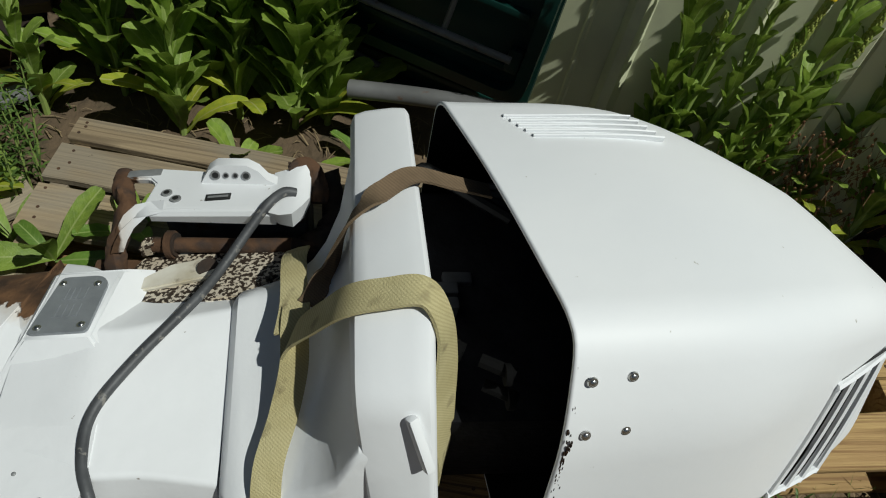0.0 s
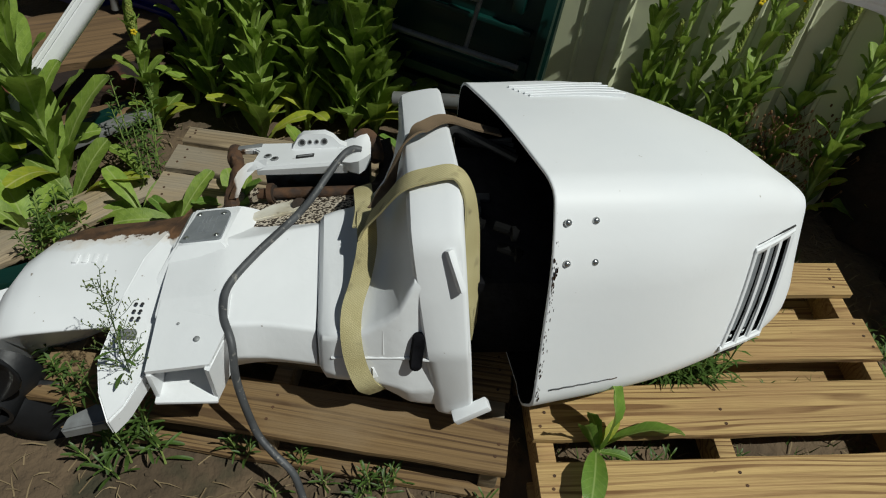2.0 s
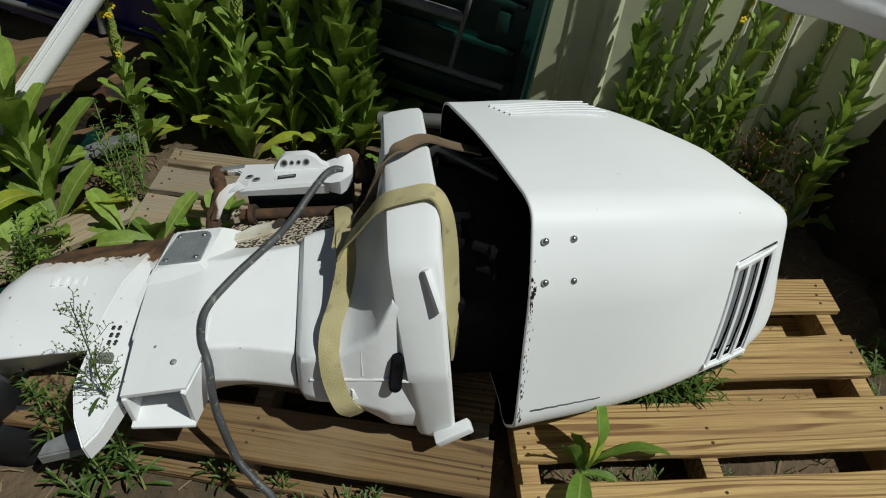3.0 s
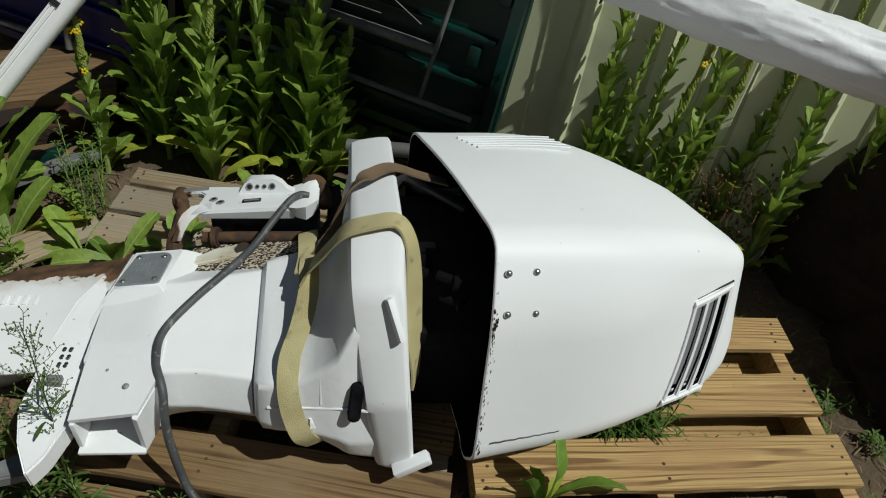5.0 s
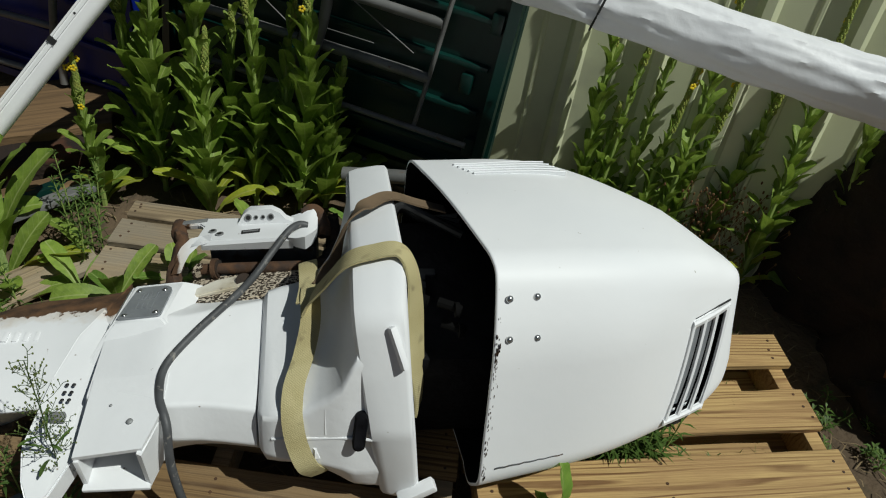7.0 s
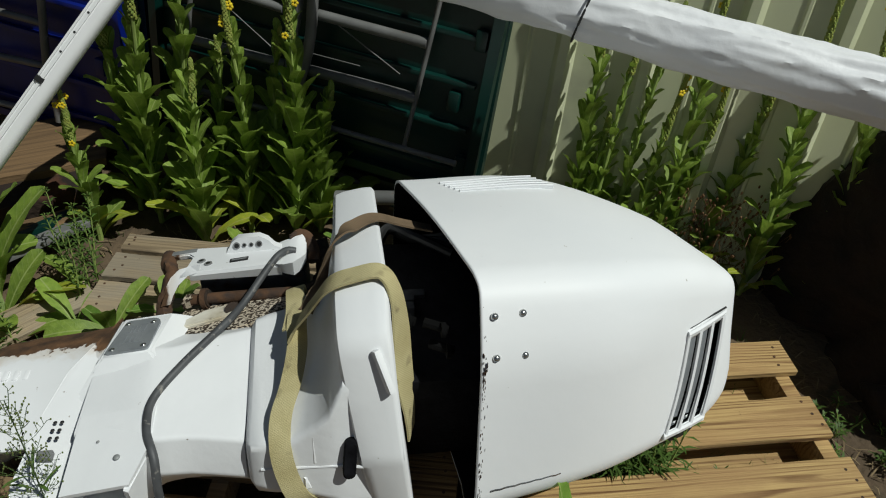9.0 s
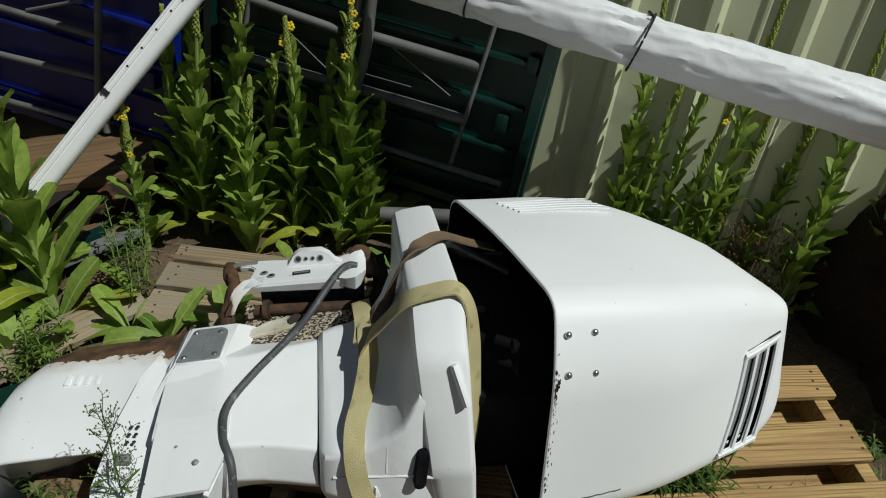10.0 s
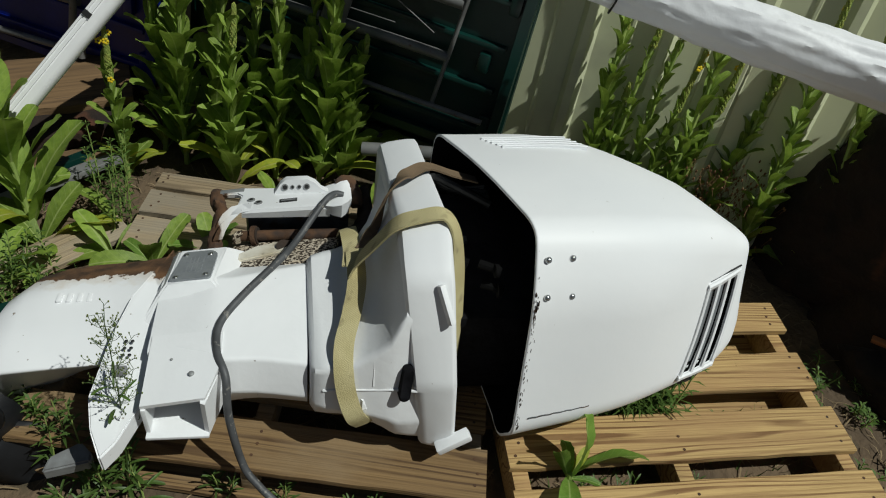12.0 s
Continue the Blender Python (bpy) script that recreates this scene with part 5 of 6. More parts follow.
def build_rail():
    a, z = Vector((-1.304, 1.020, 0.264)), Vector((-0.452, 1.300, 1.334))
    ax = (z - a).normalized()
    sy = -Vector((0.35, -0.60, 0.72))
    sy = (sy - ax * sy.dot(ax)).normalized()
    sx = sy.cross(ax)
    m = Matrix((sx, sy, ax)).transposed().to_4x4()
    m.translation = a
    bm = bmesh.new()
    prof = [(-0.029, -0.008), (-0.027, -0.014), (-0.022, -0.015), (-0.021, -0.012), (-0.018, -0.012), (-0.017, -0.016), (-0.009, -0.017), (-0.008, -0.013), (-0.005, -0.013), (-0.004, -0.018), (0.010, -0.021), (0.020, -0.017), (0.026, -0.008), (0.027, 0.012), (0.018, 0.02), (-0.022, 0.02), (-0.029, 0.012)]
    L = (z - a).length
    skin(bm, [[bm.verts.new((x, y, h)) for x, y in prof] for h in (0, L)])
    r = part("mast_rail", bm, RAIL, m=m)
    tagged(r, "white slotted alloy rail leaning against stacked tables", "rail")
    for i in range(12):
        bm = bmesh.new()
        rod(bm, (-0.0130, -0.0160, 0.62 + 0.062 * i), (-0.0130, -0.0172, 0.62 + 0.062 * i), 0.0033, seg=8)
        part("rail_hole", bm, RUBBER, r)
    bm = bmesh.new()
    box(bm, (-0.0265, -0.0195, 0.52), (-0.006, -0.012, 0.535))
    part("rail_stop", bm, RUBBER, r)


build_rail()

# ---- old timber and scrap on the far ground ----


def plank(label, a, b, width, thick, mat, roll=0.0, name="timber_plank", seed=0):
    a, b = Vector(a), Vector(b)
    ax = (b - a).normalized()
    sy = Vector((0, 0, 1)).cross(ax).normalized()
    sz = ax.cross(sy)
    m = Matrix((ax, sy, sz)).transposed().to_4x4() @ pose(0, 0, 0, roll, 0, 0)
    m.translation = a
    rng = random.Random(seed)
    bm = bmesh.new()
    n = 14
    rings = []
    L = (b - a).length
    for i in range(n + 1):
        w, h = width / 2 * rng.uniform(0.94, 1.03), thick * rng.uniform(0.94, 1.04)
        rings.append([bm.verts.new((L * i / n + rng.uniform(-0.004, 0.004), y, z)) for y, z in ((-w, 0), (w, 0), (w, h * 0.9), (w * 0.94, h), (-w * 0.94, h), (-w, h * 0.9))])
    skin(bm, rings)
    return tagged(part(name, bm, mat, m=m), label, "timber" if mat in (PLANKS, BARK, TORN) else "rail")


def gz(x, y, up=0.0):
    return Vector((x, y, ground_height(x, y) + up))


plank("wide brown weathered timber sheet lying on the ground", gz(-2.3, 1.30, 0.05), gz(-1.02, 1.62, 0.10), 0.42, 0.03, PLANKS, 0, "timber_sheet", 1)
plank("dark split log with rough bark on the ground", gz(-1.7, 1.12, 0.02), gz(-0.98, 1.42, 0.03), 0.12, 0.09, BARK, 12, "split_log", 2)
plank("broken brown timber offcut", gz(-1.55, 1.02, 0.01), gz(-1.0, 1.26, 0.04), 0.10, 0.05, PLANKS, -14, seed=3)
plank("broken brown timber offcut", gz(-1.9, 1.0, 0.01), gz(-1.35, 1.25, 0.02), 0.14, 0.04, PLANKS, 8, seed=4)
plank("grey alloy bar with green edge lying in weeds", gz(-1.62, 0.72, 0.05), gz(-0.98, 1.20, 0.08), 0.045, 0.02, TUBE, 0, "alloy_bar", 5)
plank("green plastic edging strip lying in weeds", gz(-1.66, 0.765, 0.04), gz(-1.02, 1.245, 0.07), 0.035, 0.03, GREEN, 0, "edging_strip", 6)
plank("green plastic edging strip lying in weeds", gz(-1.75, 0.38, 0.02), gz(-1.12, 0.62, 0.03), 0.06, 0.03, GREEN, 0, "edging_strip", 7)
plank("flat grey-brown board lying in weeds", gz(-1.35, 0.62, 0.03), gz(-0.93, 0.96, 0.03), 0.12, 0.02, GREYPINE, 5, "loose_board", 8)


def build_stump(x, y, radius, tall, lean, label, seed):
    """A dark barked root stump beside the pallet."""
    bm = bmesh.new()
    rings = []
    n, seg = 26, 40
    base = gz(x, y, -0.05)
    for i in range(n + 1):
        t = i / n
        ring = []
        for k in range(seg):
            a = 2 * math.pi * k / seg
            d = Vector((math.cos(a), math.sin(a), 0))
            r = (radius + 0.03 * t) * (1 - 0.9 * max(0, t - 0.78) ** 2 * 12) * (1 + 0.16 * noise.noise(Vector((d.x * 1.6, d.y * 1.6, t * 1.5 + seed))) + 0.09 * noise.noise(Vector((d.x * 6, d.y * 6, t * 7 + seed))))
            ring.append(bm.verts.new(base + Vector((lean[0] * t, lean[1] * t, 0)) + d * max(0.02, r) + Vector((0, 0, tall * t + 0.06 * noise.noise(Vector((d.x * 3, d.y * 3, 5)))))))
        rings.append(ring)
    skin(bm, rings)
    s = part("root_stump", bm, BARK)
    tagged(s, label, "tree stump")


build_stump(1.56, 0.90, 0.48, 0.80, (0.16, -0.32), "dark brown rough stump with torn orange wood", 0)
build_stump(1.50, 0.49, 0.37, 0.62, (0.12, -0.10), "dark rotting root mass beside the pine pallet", 4)
build_stump(1.33, 0.35, 0.20, 0.145, (0.02, 0.0), "low rust-brown lump of rotten root wood", 8)
plank("torn strip of bright orange heartwood on the ground", Vector((1.175, 0.395, 0.250)), Vector((1.291, 0.285, 0.262)), 0.018, 0.016, TORN, 25, "torn_wood", 31)
plank("torn strip of bright orange heartwood on the ground", Vector((1.285, 0.287, 0.260)), Vector((1.385, 0.288, 0.262)), 0.026, 0.018, TORN, 15, "torn_wood", 32)
bm = bmesh.new()
tube(bm, [gz(1.02, 1.02, 0.02), gz(1.08, 0.98, 0.12), gz(1.22, 0.92, 0.17), gz(1.40, 0.86, 0.15), gz(1.6, 0.80, 0.05)], 0.011, seg=8)
tagged(part("black_hose", bm, RUBBER), "black hose looping out of weeds beside the fence", "hose")

# ---- plants ----


def leaf_mesh(name, mat, length, width, curl, fold, wavy, seed):
    """One lance-shaped leaf along +x, its blade up along +z, with a midrib fold."""
    rng = random.Random(seed)
    bm = bmesh.new()
    n = 9
    rows = []
    for i in range(n + 1):
        t = math.sin(math.pi / 2 * i / n)
        w = width * (0.10 + 1.72 * t ** 0.95 * (1 - t) ** 0.40) * (1 if i < n else 0.5)
        x = length * (t - 0.12 * curl * t * t)
        z = -length * curl * 0.5 * t * t + length * 0.12 * math.sin(t * 2.2)
        e1, e2 = (rng.uniform(-wavy, wavy) * width for _ in range(2))
        rows.append([bm.verts.new((x, -w, z + fold * w + e1)), bm.verts.new((x, -w * 0.5, z + fold * w * 0.4 + e1 * 0.4)), bm.verts.new((x, 0, z)), bm.verts.new((x, w * 0.5, z + fold * w * 0.4 + e2 * 0.4)), bm.verts.new((x, w, z + fold * w + e2))])
    skin(bm, rows, caps=False, closed=False)
    me = bpy.data.meshes.new(name)
    bm.to_mesh(me)
    bm.free()
    me.materials.append(mat)
    me.polygons.foreach_set("use_smooth", [True] * len(me.polygons))
    return me


LEAVES = [leaf_mesh("leaf", LEAF, 1.0, 0.165 + 0.016 * k, 0.05 + 0.10 * k, 0.22, 0.09, 30 + k) for k in range(5)]
YELLOWS = [leaf_mesh("leaf", LEAFY, 1.0, 0.15, 0.5 + 0.2 * k, 0.2, 0.12, 40 + k) for k in range(2)]
DOCKS = [leaf_mesh("leaf", DOCK, 1.0, 0.155 + 0.012 * k, 0.15 + 0.15 * k, 0.3, 0.16, 50 + k) for k in range(3)]


def add_leaf(parent, mesh, at, yaw, pitch, size, roll=0.0):
    ob = new("leaf", mesh)
    ob.parent = parent
    ob.matrix_basis = Matrix.Translation(at) @ Matrix.Rotation(yaw, 4, "Z") @ Matrix.Rotation(-pitch, 4, "Y") @ Matrix.Rotation(roll, 4, "X") @ Matrix.Scale(size, 4)
    return ob


def mullein(x, y, height, seed, lean=(0, 0), flower=0, big=0.17, n=44, spike=0.22, upright=0, label="tall green mullein-like weed with soft lance leaves"):
    rng = random.Random(seed)
    base = gz(x, y, -0.01)
    p = thing("mullein_plant", label, "plant", Matrix.Translation(base), "tall weeds along the fence")
    tip = Vector((lean[0], lean[1], height))

    def along(t):
        return Vector((tip.x * t ** 1.5, tip.y * t ** 1.5, tip.z * t)) + Vector((math.sin(t * 7 + seed), math.cos(t * 6 + seed), 0)) * 0.006
    bm = bmesh.new()
    tube(bm, [along(k / 10) for k in range(11)], lambda t: 0.009 * (1 - 0.55 * t), seg=7, n=2)
    part("stem", bm, STEM, p)
    bm = bmesh.new()
    top = 1 - spike
    for i in range(int(120 * spike / 0.22)):
        t = top + (1 - top) * (i / (120 * spike / 0.22))
        a = i * 2.4
        r = 0.0088 * (1 - 0.65 * (t - top) / (1 - top))
        c = along(t) + Vector((math.cos(a), math.sin(a), 0)) * r
        ball(bm, c, 0.0042 * rng.uniform(0.7, 1.15), (1, 1, 1.3), 5)
    part("bud_spike", bm, BUDS, p)
    for i in range(flower):
        bm = bmesh.new()
        t = 1 - 0.10 * rng.random() if i < 3 else 1 - spike * rng.random()
        a = rng.uniform(0, 6.3)
        c = along(t) + Vector((math.cos(a), math.sin(a) - 0.3, 0)) * 0.016
        for k in range(5):
            b = 2 * math.pi * k / 5
            ball(bm, c + Vector((math.cos(b) * 0.006, -0.003, math.sin(b) * 0.006)), 0.0043, (1, 0.5, 1), 6)
        part("flower", bm, FLOWER, p)
    for i in range(n):
        t = (i / n) ** 1.05 * (top + 0.06)
        size = (big * (1.16 - 0.94 * t) + 0.02) * rng.uniform(0.65, 1.1)
        yaw = i * 2.399 + rng.uniform(-0.4, 0.4)
        pitch = radians(30 + upright + (44 - 0.7 * upright) * t ** 0.75 + rng.uniform(-16, 16))
        mesh = rng.choice(LEAVES) if not (t < 0.12 and rng.random() < 0.3) else rng.choice(YELLOWS)
        add_leaf(p, mesh, along(t) + Vector((0, 0, 0.004)), yaw, pitch, size, rng.uniform(-0.25, 0.25))
    return p


# behind the pallet
mullein(-0.640, 1.165, 0.60, 1, (0.00, 0.02), 0, 0.17, 38, 0.20, 15)
mullein(-0.800, 1.30, 0.88, 2, (0.03, -0.13), 1, 0.19, 46, 0.22, 15)
mullein(-0.700, 1.36, 0.95, 3, (0.05, -0.15), 1, 0.18, 46, 0.22, 15)
mullein(-0.870, 1.36, 0.74, 31, (0.0, -0.10), 0, 0.17, 38, 0.22, 15)
mullein(-0.500, 1.235, 0.76, 4, (-0.03, -0.05), 4, 0.18, 40, 0.18, 15)
mullein(-0.360, 1.200, 0.84, 5, (0.0, -0.09), 4, 0.21, 44, 0.20, 15)
mullein(-0.430, 1.27, 0.66, 6, (0.03, -0.02), 0, 0.18, 36, 0.12, 15)
mullein(-0.290, 1.215, 0.50, 32, (0.03, -0.03), 0, 0.20, 36, 0.12, 15)
mullein(-0.580, 1.30, 0.62, 33, (0.0, -0.03), 0, 0.17, 32, 0.12, 15)
mullein(-0.970, 1.22, 0.52, 7, (-0.01, -0.06), 5, 0.12, 34, 0.30, 15)
mullein(-1.175, 0.955, 0.88, 8, (-0.05, -0.02), 1, 0.25, 34, 0.14, 24)
mullein(-1.30, 1.00, 0.90, 9, (-0.02, -0.02), 3, 0.20, 40, 0.16, 26)
# along the fence
for k, (x, y, h, fl, big, lx, n, sp) in enumerate((
        (0.51, 0.99, 0.66, 1, 0.105, 0.03, 34, 0.14), (0.58, 0.97, 0.75, 1, 0.095, 0.04, 34, 0.2), (0.64, 0.93, 0.60, 4, 0.10, 0.02, 36, 0.30), (0.50, 1.00, 0.46, 0, 0.09, 0.0, 22, 0.12),
        (0.76, 0.92, 0.62, 3, 0.10, 0.03, 40, 0.30), (0.86, 0.88, 0.64, 1, 0.12, 0.05, 48, 0.2), (0.98, 0.86, 0.60, 0, 0.09, 0.05, 40, 0.4), (1.14, 0.76, 0.60, 1, 0.13, 0.06, 46, 0.2),
        (1.27, 0.69, 0.62, 0, 0.12, 0.07, 46, 0.2), (1.62, 0.52, 0.70, 2, 0.12, 0.03, 44, 0.2))):
    mullein(x + 0.028, y + 0.058, h * 1.10, 100 + k, (lx, -0.01), fl, big * 1.0, n + 10, sp, 18)

# tall flowering spikes that rise past the boom
for k, (x, y, h, fl, lx, ly) in enumerate(((0.731, 0.963, 1.061, 4, 0.002, -0.001), (0.995, 0.837, 1.01, 4, -0.039, 0.019), (1.181, 0.748, 0.945, 3, -0.126, 0.06), (0.5, 1.074, 1.009, 1, -0.043, 0.02))):
    mullein(x, y, h, 150 + k, (lx, ly), fl, 0.12, 46, 0.36, 18, "tall flowering weed spike with small yellow flowers")


def broad_plant(x, y, z, seed, n, size, label, meshes=DOCKS, up=40):
    rng = random.Random(seed)
    p = thing("dock_plant", label, "plant", Matrix.Translation((x, y, z)))
    for i in range(n):
        add_leaf(p, rng.choice(meshes), Vector((0, 0, 0.002 * i)), i * 2.4 + rng.uniform(-0.3, 0.3), radians(up + rng.uniform(-25, 30)), size * rng.uniform(0.7, 1.15), rng.uniform(-0.5, 0.5))
    return p


p = thing("dock_plant", "broad-leaved green dock growing between pallet slats", "plant", Matrix.Translation(deck(0.168, 0.045, -0.01)))
for mesh, yaw, pitch, size, roll in (
        (DOCKS[2], 6, 24, 0.195, -0.6), (DOCKS[1], 80, 82, 0.19, 1.1), (DOCKS[0], 160, 70, 0.12, 1.2), (DOCKS[0], 200, 62, 0.135, 1.0),
        (DOCKS[2], -112, 22, 0.165, 0.1), (YELLOWS[0], 40, 50, 0.085, 0.2), (DOCKS[1], -20, 8, 0.075, 0.0), (DOCKS[0], 120, 55, 0.08, 0.4)):
    add_leaf(p, mesh, Vector((0, 0, 0)), radians(yaw), radians(pitch), size, roll)
bm = bmesh.new()
tube(bm, [(0, 0, -0.09), (0.004, 0, -0.03), (0, 0, 0.02)], 0.008, seg=7)
part("crown_stem", bm, STEM, p)
for x, y, leaves in (
        (-1.13, 0.89, ((LEAVES[3], 186, 18, 0.27, 0.3), (YELLOWS[0], 8, 30, 0.24, -0.3), (LEAVES[1], 45, 48, 0.21, 0.2), (LEAVES[2], -60, 22, 0.13, 0.0), (LEAVES[4], 150, 40, 0.19, 0.2))),
        (-0.925, 0.945, ((LEAVES[2], 155, 42, 0.18, 0.3), (LEAVES[2], 200, 20, 0.15, 0.0), (LEAVES[1], -35, 12, 0.12, 0.0))),
        (-1.07, 0.80, ((LEAVES[4], 20, 24, 0.14, 0.2), (LEAVES[3], 230, 20, 0.15, 0.2), (YELLOWS[1], 120, 30, 0.12, 0.0))),
        (-1.28, 1.06, ((LEAVES[3], 10, 30, 0.22, 0.2), (LEAVES[2], 110, 50, 0.2, 0.1), (LEAVES[4], 250, 25, 0.2, 0.0)))):
    p = thing("rosette_weed", "low weed with a few broad felted leaves", "plant", Matrix.Translation(gz(x, y, 0.0)))
    for mesh, yaw, pitch, size, roll in leaves:
        add_leaf(p, mesh, Vector((0, 0, 0.01)), radians(yaw), radians(pitch), size, roll)
for k, (x, y, z, n, s) in enumerate(((-0.80, 0.70, -0.02, 5, 0.15), (-0.66, 0.78, -0.05, 5, 0.13), (-0.93, 0.80, -0.1, 5, 0.16), (-1.05, 0.62, -0.12, 4, 0.15), (-1.22, 0.75, -0.12, 5, 0.18), (-0.50, 1.02, -0.10, 5, 0.13), (-0.20, 1.06, -0.12, 5, 0.12), (-1.20, 0.48, -0.12, 3, 0.13))):
    w = deck(x, y, z)
    broad_plant(w.x, w.y, w.z, 300 + k, n, s, "clump of broad green leaves beside the pallet", LEAVES + YELLOWS if k in (2, 3, 7) else LEAVES + DOCKS, 35)


def feathery(x, y, z, height, seed, n=26, spread=0.05, label="small fine-leaved green weed on bare soil"):
    """A thin stem with many narrow leaves."""
    rng = random.Random(seed)
    p = thing("feathery_weed", label, "plant", Matrix.Translation((x, y, z)), "small weeds round the pallets")
    bm = bmesh.new()
    tip = Vector((rng.uniform(-0.03, 0.03), rng.uniform(-0.03, 0.01), height))
    tube(bm, [Vector((0, 0, 0)), tip * 0.5 + Vector((0.004, 0, 0)), tip], lambda t: 0.0026 * (1 - 0.6 * t), seg=5, n=4)
    part("stem", bm, STEM, p)
    bm = bmesh.new()
    for i in range(n):
        t = 0.12 + 0.88 * i / n
        a = i * 2.4
        c = tip * t
        d = Vector((math.cos(a), math.sin(a), rng.uniform(0.25, 0.9))).normalized()
        l = spread * (1.1 - 0.6 * t) * rng.uniform(0.7, 1.2)
        s = d.cross(Vector((0, 0, 1))).normalized() * 0.0034
        q = c + d * l * 0.5 + Vector((0, 0, 0.003))
        e = c + d * l - Vector((0, 0, l * 0.15))
        v = [bm.verts.new(c), bm.verts.new(q + s), bm.verts.new(e), bm.verts.new(q - s)]
        bm.faces.new(v)
    part("leaves", bm, WEED, p)
    return p


LANCES = [leaf_mesh("leaf", LANCE, 1.0, 0.055 + 0.010 * k, 0.25 + 0.2 * k, 0.25, 0.10, 60 + k) for k in range(3)]


def lance_weed(x, y, z, height, seed, n, size, label="low weed with narrow dark green leaves"):
    """A short stem set round with narrow pointed leaves."""
    r = random.Random(seed)
    p = thing("lance_weed", label, "plant", Matrix.Translation((x, y, z)), "small weeds round the pallets")
    tip = Vector((r.uniform(-0.02, 0.02), r.uniform(-0.02, 0.01), height))
    bm = bmesh.new()
    tube(bm, [Vector((0, 0, 0)), tip * 0.5 + Vector((0.004, 0, 0)), tip], lambda t: 0.0026 * (1 - 0.6 * t), seg=5, n=4)
    part("stem", bm, STEM, p)
    for i in range(n):
        t = 0.15 + 0.85 * i / n
        add_leaf(p, r.choice(LANCES), tip * t, i * 2.4 + r.uniform(-0.3, 0.3), radians(18 + 45 * t + r.uniform(-15, 15)), size * (1.15 - 0.55 * t) * r.uniform(0.8, 1.15), r.uniform(-0.4, 0.4))
    return p


rng = random.Random(77)
# in front of the leg and below its plate
for k, (x, y, h, n, size) in enumerate(((-0.812, 0.105, 0.13, 16, 0.075), (-0.855, 0.125, 0.11, 14, 0.07), (-0.775, 0.13, 0.17, 18, 0.075), (-0.89, 0.10, 0.07, 10, 0.06), (-0.83, 0.07, 0.06, 10, 0.07), (-0.74, 0.10, 0.10, 12, 0.06))):
    w = deck(x, y, -0.13)
    lance_weed(w.x, w.y, w.z, h, 400 + k, n, size)
for k, (x, y, h) in enumerate(((-0.998, 0.30, 0.24), (-0.978, 0.235, 0.18), (-0.955, 0.26, 0.14))):
    w = deck(x, y, -0.13)
    feathery(w.x, w.y, w.z, h, 420 + k, 60, 0.055)
# along the pallet's front edge
for k, (x, y, h, n, size) in enumerate(((-0.591, 0.115, 0.09, 14, 0.05), (-0.575, 0.095, 0.07, 12, 0.05), (-0.452, 0.075, 0.08, 14, 0.045), (-0.304, 0.02, 0.10, 16, 0.05), (-0.272, 0.012, 0.07, 12, 0.05), (-0.335, 0.0, 0.06, 12, 0.045), (-0.255, 0.03, 0.08, 12, 0.05), (-0.401, 0.04, 0.05, 10, 0.045), (-0.06, -0.03, 0.06, 10, 0.05), (-0.10, -0.055, 0.05, 10, 0.045), (-0.16, -0.04, 0.05, 8, 0.045), (-0.50, 0.02, 0.04, 8, 0.04))):
    w = deck(x, y, -0.13)
    lance_weed(w.x, w.y, w.z, h, 430 + k, n, size)
for k in range(22):
    w = deck(0.30 + 0.18 * rng.random(), 0.205 + 0.03 * rng.random(), -0.09)
    feathery(w.x, w.y, w.z, rng.uniform(0.13, 0.23), 460 + k, 24, 0.075, "green weed tuft growing between slats")
# between the slats, in the gaps of the pine deck
for k, (x, y) in enumerate(((0.26, 0.045), (0.30, 0.04), (0.34, 0.05), (0.22, 0.05), (0.50, 0.045), (0.56, 0.22), (0.64, 0.215))):
    w = deck(x, y, -0.12)
    lance_weed(w.x, w.y, w.z, 0.05 + 0.01 * (k % 3), 480 + k, 10, 0.045, "low weed growing in the gap between slats")
for k in range(44):
    w = deck(rng.uniform(0.95, 1.25), rng.uniform(-0.16, 0.42), -0.13)
    feathery(w.x, w.y, w.z, rng.uniform(0.025, 0.06), 600 + k, 12, 0.04, "low green weed in dry grass beside the pallet")
for k in range(7):
    w = deck(-0.97 + rng.uniform(-0.05, 0.05), 0.97 + rng.uniform(-0.08, 0.14), -0.13)
    feathery(w.x, w.y, w.z, rng.uniform(0.18, 0.32), 500 + k, 40, 0.042)
for k in range(9):
    w = deck(-1.10 + rng.uniform(-0.1, 0.1), 0.66 + rng.uniform(-0.08, 0.1), -0.13)
    feathery(w.x, w.y, w.z, rng.uniform(0.12, 0.22), 520 + k, 30, 0.045)
for k in range(3):
    w = deck(-0.93 + 0.03 * k, 0.17 + 0.02 * (k % 2), -0.12)
    feathery(w.x, w.y, w.z, 0.20 + 0.03 * k, 540 + k, 22, 0.06)


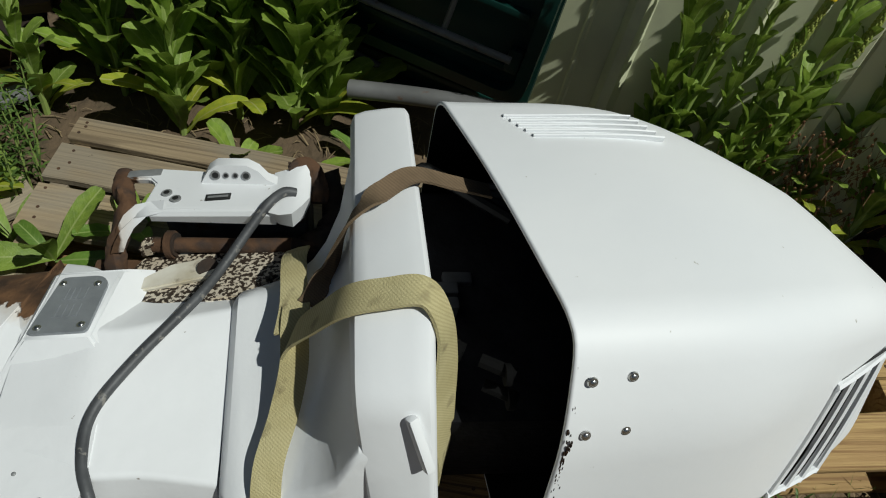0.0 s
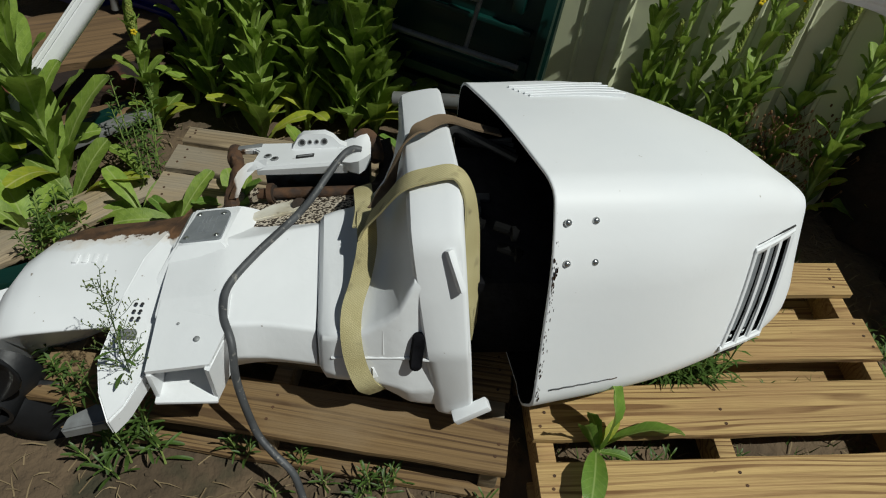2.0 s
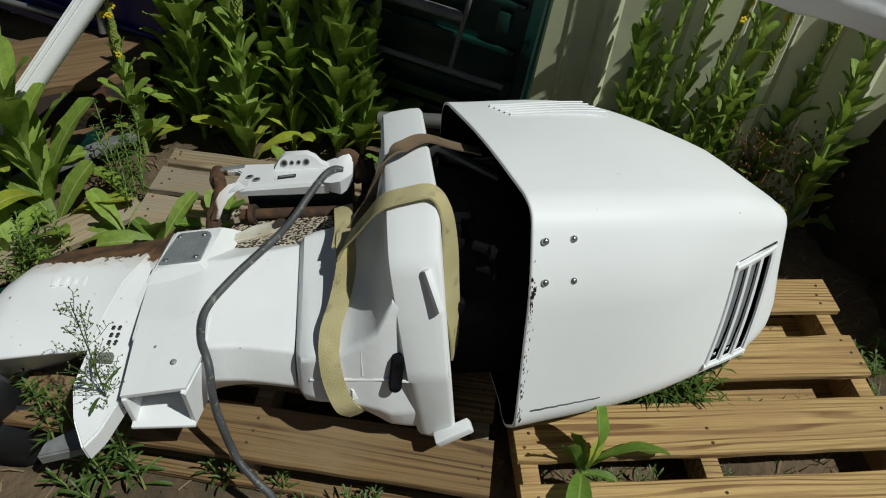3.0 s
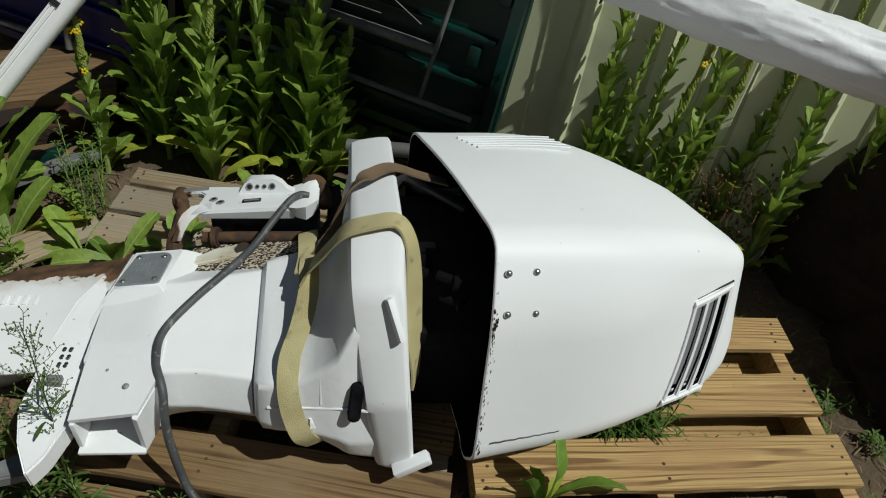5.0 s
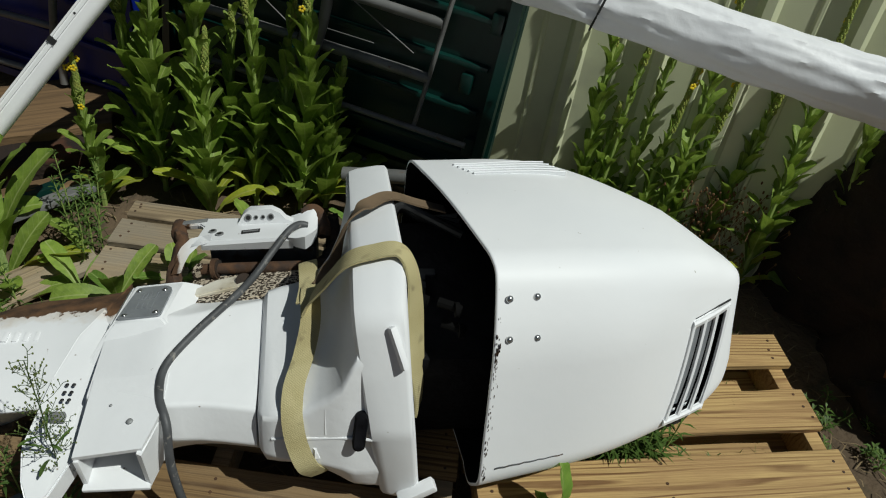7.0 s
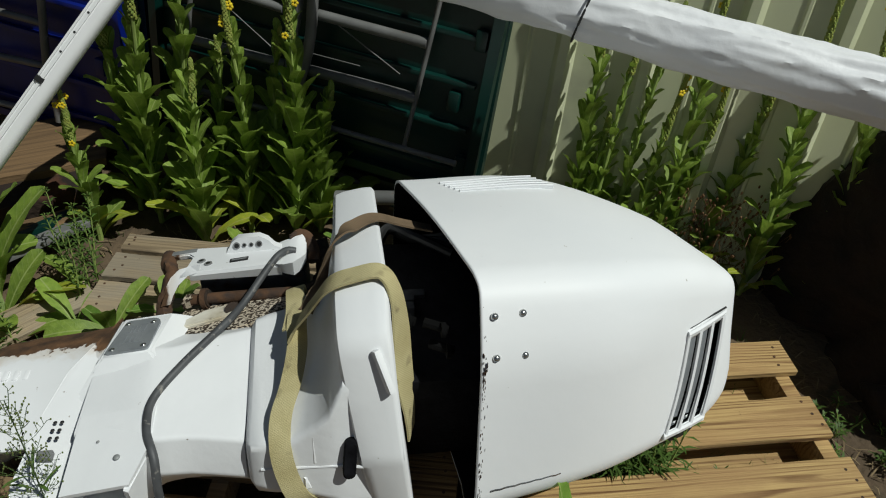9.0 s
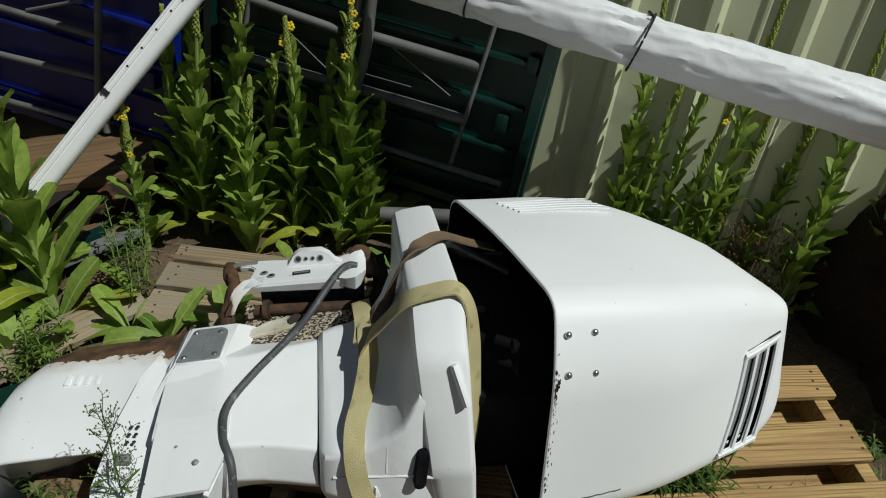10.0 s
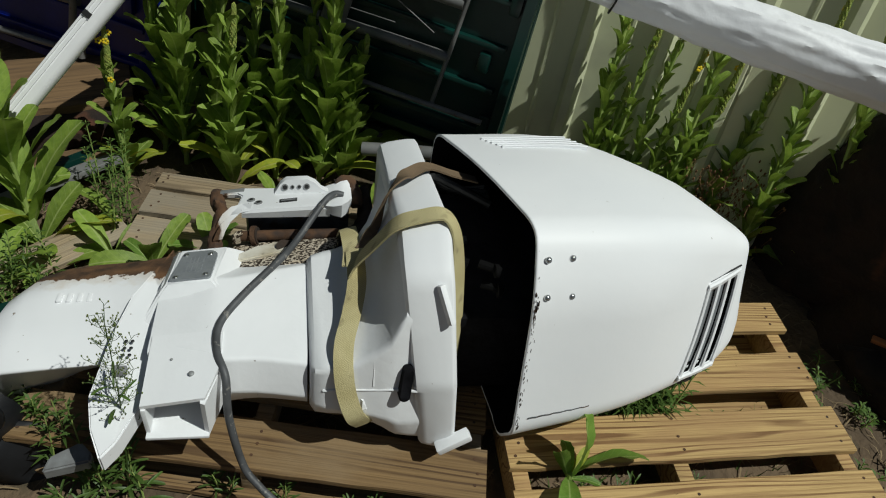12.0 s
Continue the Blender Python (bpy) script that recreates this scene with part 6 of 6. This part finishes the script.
def horseweed():
    """The airy branching weed in front of the leg."""
    w = deck(-0.775, 0.12, -0.13)
    p = thing("horseweed", "tall airy weed with tiny buds on branching stems", "plant", Matrix.Translation(w))
    rng = random.Random(9)
    bm = bmesh.new()
    bud = bmesh.new()
    tip = Vector((0.012, -0.030, 0.555))
    tube(bm, [Vector((0, 0, 0)), tip * 0.5 + Vector((0.008, 0, 0)), tip], lambda t: 0.0021 * (1 - 0.6 * t), seg=5, n=6)
    for i in range(42):
        t = 0.40 + 0.59 * i / 42
        a = i * 2.4
        c = tip * t + Vector((0.008, 0, 0)) * math.sin(math.pi * t)
        l = 0.072 * (1.15 - 0.80 * t) * rng.uniform(0.6, 1.2)
        e = c + Vector((math.cos(a), math.sin(a), 0.85)) * l
        tube(bm, [c, (c + e) / 2 - Vector((0, 0, 0.005)), e], 0.0006, seg=4, n=2)
        for j in range(6):
            q = c + (e - c) * (0.35 + 0.13 * j)
            f = q + Vector((rng.uniform(-1, 1), rng.uniform(-1, 1), rng.uniform(0.2, 1))) * 0.010
            tube(bm, [q, f], 0.0005, seg=4, n=1)
            ball(bud, f, 0.0016, (1, 1, 1.4), 5)
    for i in range(26):
        t = 0.08 + 0.60 * i / 26
        a = i * 2.4 + 0.7
        add_leaf(p, LANCES[i % 3], tip * t, a, radians(35), 0.055 * rng.uniform(0.7, 1.1), 0.0)
    part("stem", bm, LANCE, p)
    tagged(part("bud_spray", bud, DARKBUD, p), kind="stuff")


horseweed()


def dead_grass():
    """Thin dead stalks and litter over the soil."""
    rng = random.Random(12)
    bm = bmesh.new()
    for i in range(4200):
        x, y = rng.uniform(-1.9, 1.7), rng.uniform(-0.45, 1.25)
        c = gz(x, y, 0.006)
        a = rng.uniform(0, 6.3)
        l = rng.uniform(0.02, 0.07)
        d = Vector((math.cos(a), math.sin(a), rng.uniform(-0.05, 0.25))) * l
        s = Vector((-math.sin(a), math.cos(a), 0)) * rng.uniform(0.0008, 0.002)
        v = [bm.verts.new(p) for p in (c - s, c + d * 0.5 - s + Vector((0, 0, 0.006)), c + d, c + d * 0.5 + s + Vector((0, 0, 0.006)), c + s)]
        bm.faces.new(v)
    tagged(part("dead_grass", bm, STRAW), "dead straw and litter on bare soil", "grass", kind="stuff")
    bm = bmesh.new()
    for i in range(1500):
        k = rng.random()
        if k < 0.5:
            x, y = rng.uniform(0.05, 0.95), rng.uniform(-0.08, 0.75)
        else:
            x, y = rng.uniform(-1.6, -0.9), rng.uniform(0.2, 1.3)
        c = gz(x, y, 0.0)
        a = rng.uniform(0, 6.3)
        l = rng.uniform(0.02, 0.06)
        d = Vector((math.cos(a) * 0.5, math.sin(a) * 0.5, 1)) * l
        s = Vector((-math.sin(a), math.cos(a), 0)) * 0.002
        bm.faces.new([bm.verts.new(p) for p in (c - s, c + d, c + s)])
    tagged(part("green_grass", bm, WEED), "sparse green grass blades on the soil", "grass", kind="stuff")
    bm = bmesh.new()
    for i in range(500):
        c = gz(rng.gauss(0.93, 0.10), rng.gauss(0.93, 0.05), rng.uniform(0.05, 0.30))
        a = rng.uniform(0, 6.3)
        tube(bm, [c, c + Vector((math.cos(a) * 0.02, math.sin(a) * 0.02, 0.03))], 0.0008, seg=3, n=1)
        ball(bm, c + Vector((math.cos(a) * 0.02, math.sin(a) * 0.02, 0.03)), 0.004, (1, 1, 1.4), 4)
    tagged(part("dry_seed_heads", bm, DRY), "brown dry seed heads at the fence foot", "weed", kind="stuff")
    bm = bmesh.new()
    for i in range(220):
        x, y = rng.uniform(-1.5, 0.3), rng.uniform(-0.4, 0.15)
        ball(bm, gz(x, y, 0.002), rng.uniform(0.003, 0.010), (1, 0.8, 0.6), 5)
    tagged(part("pebbles", bm, SOIL), "small clods and pebbles on the soil", "pebbles", kind="stuff")


dead_grass()
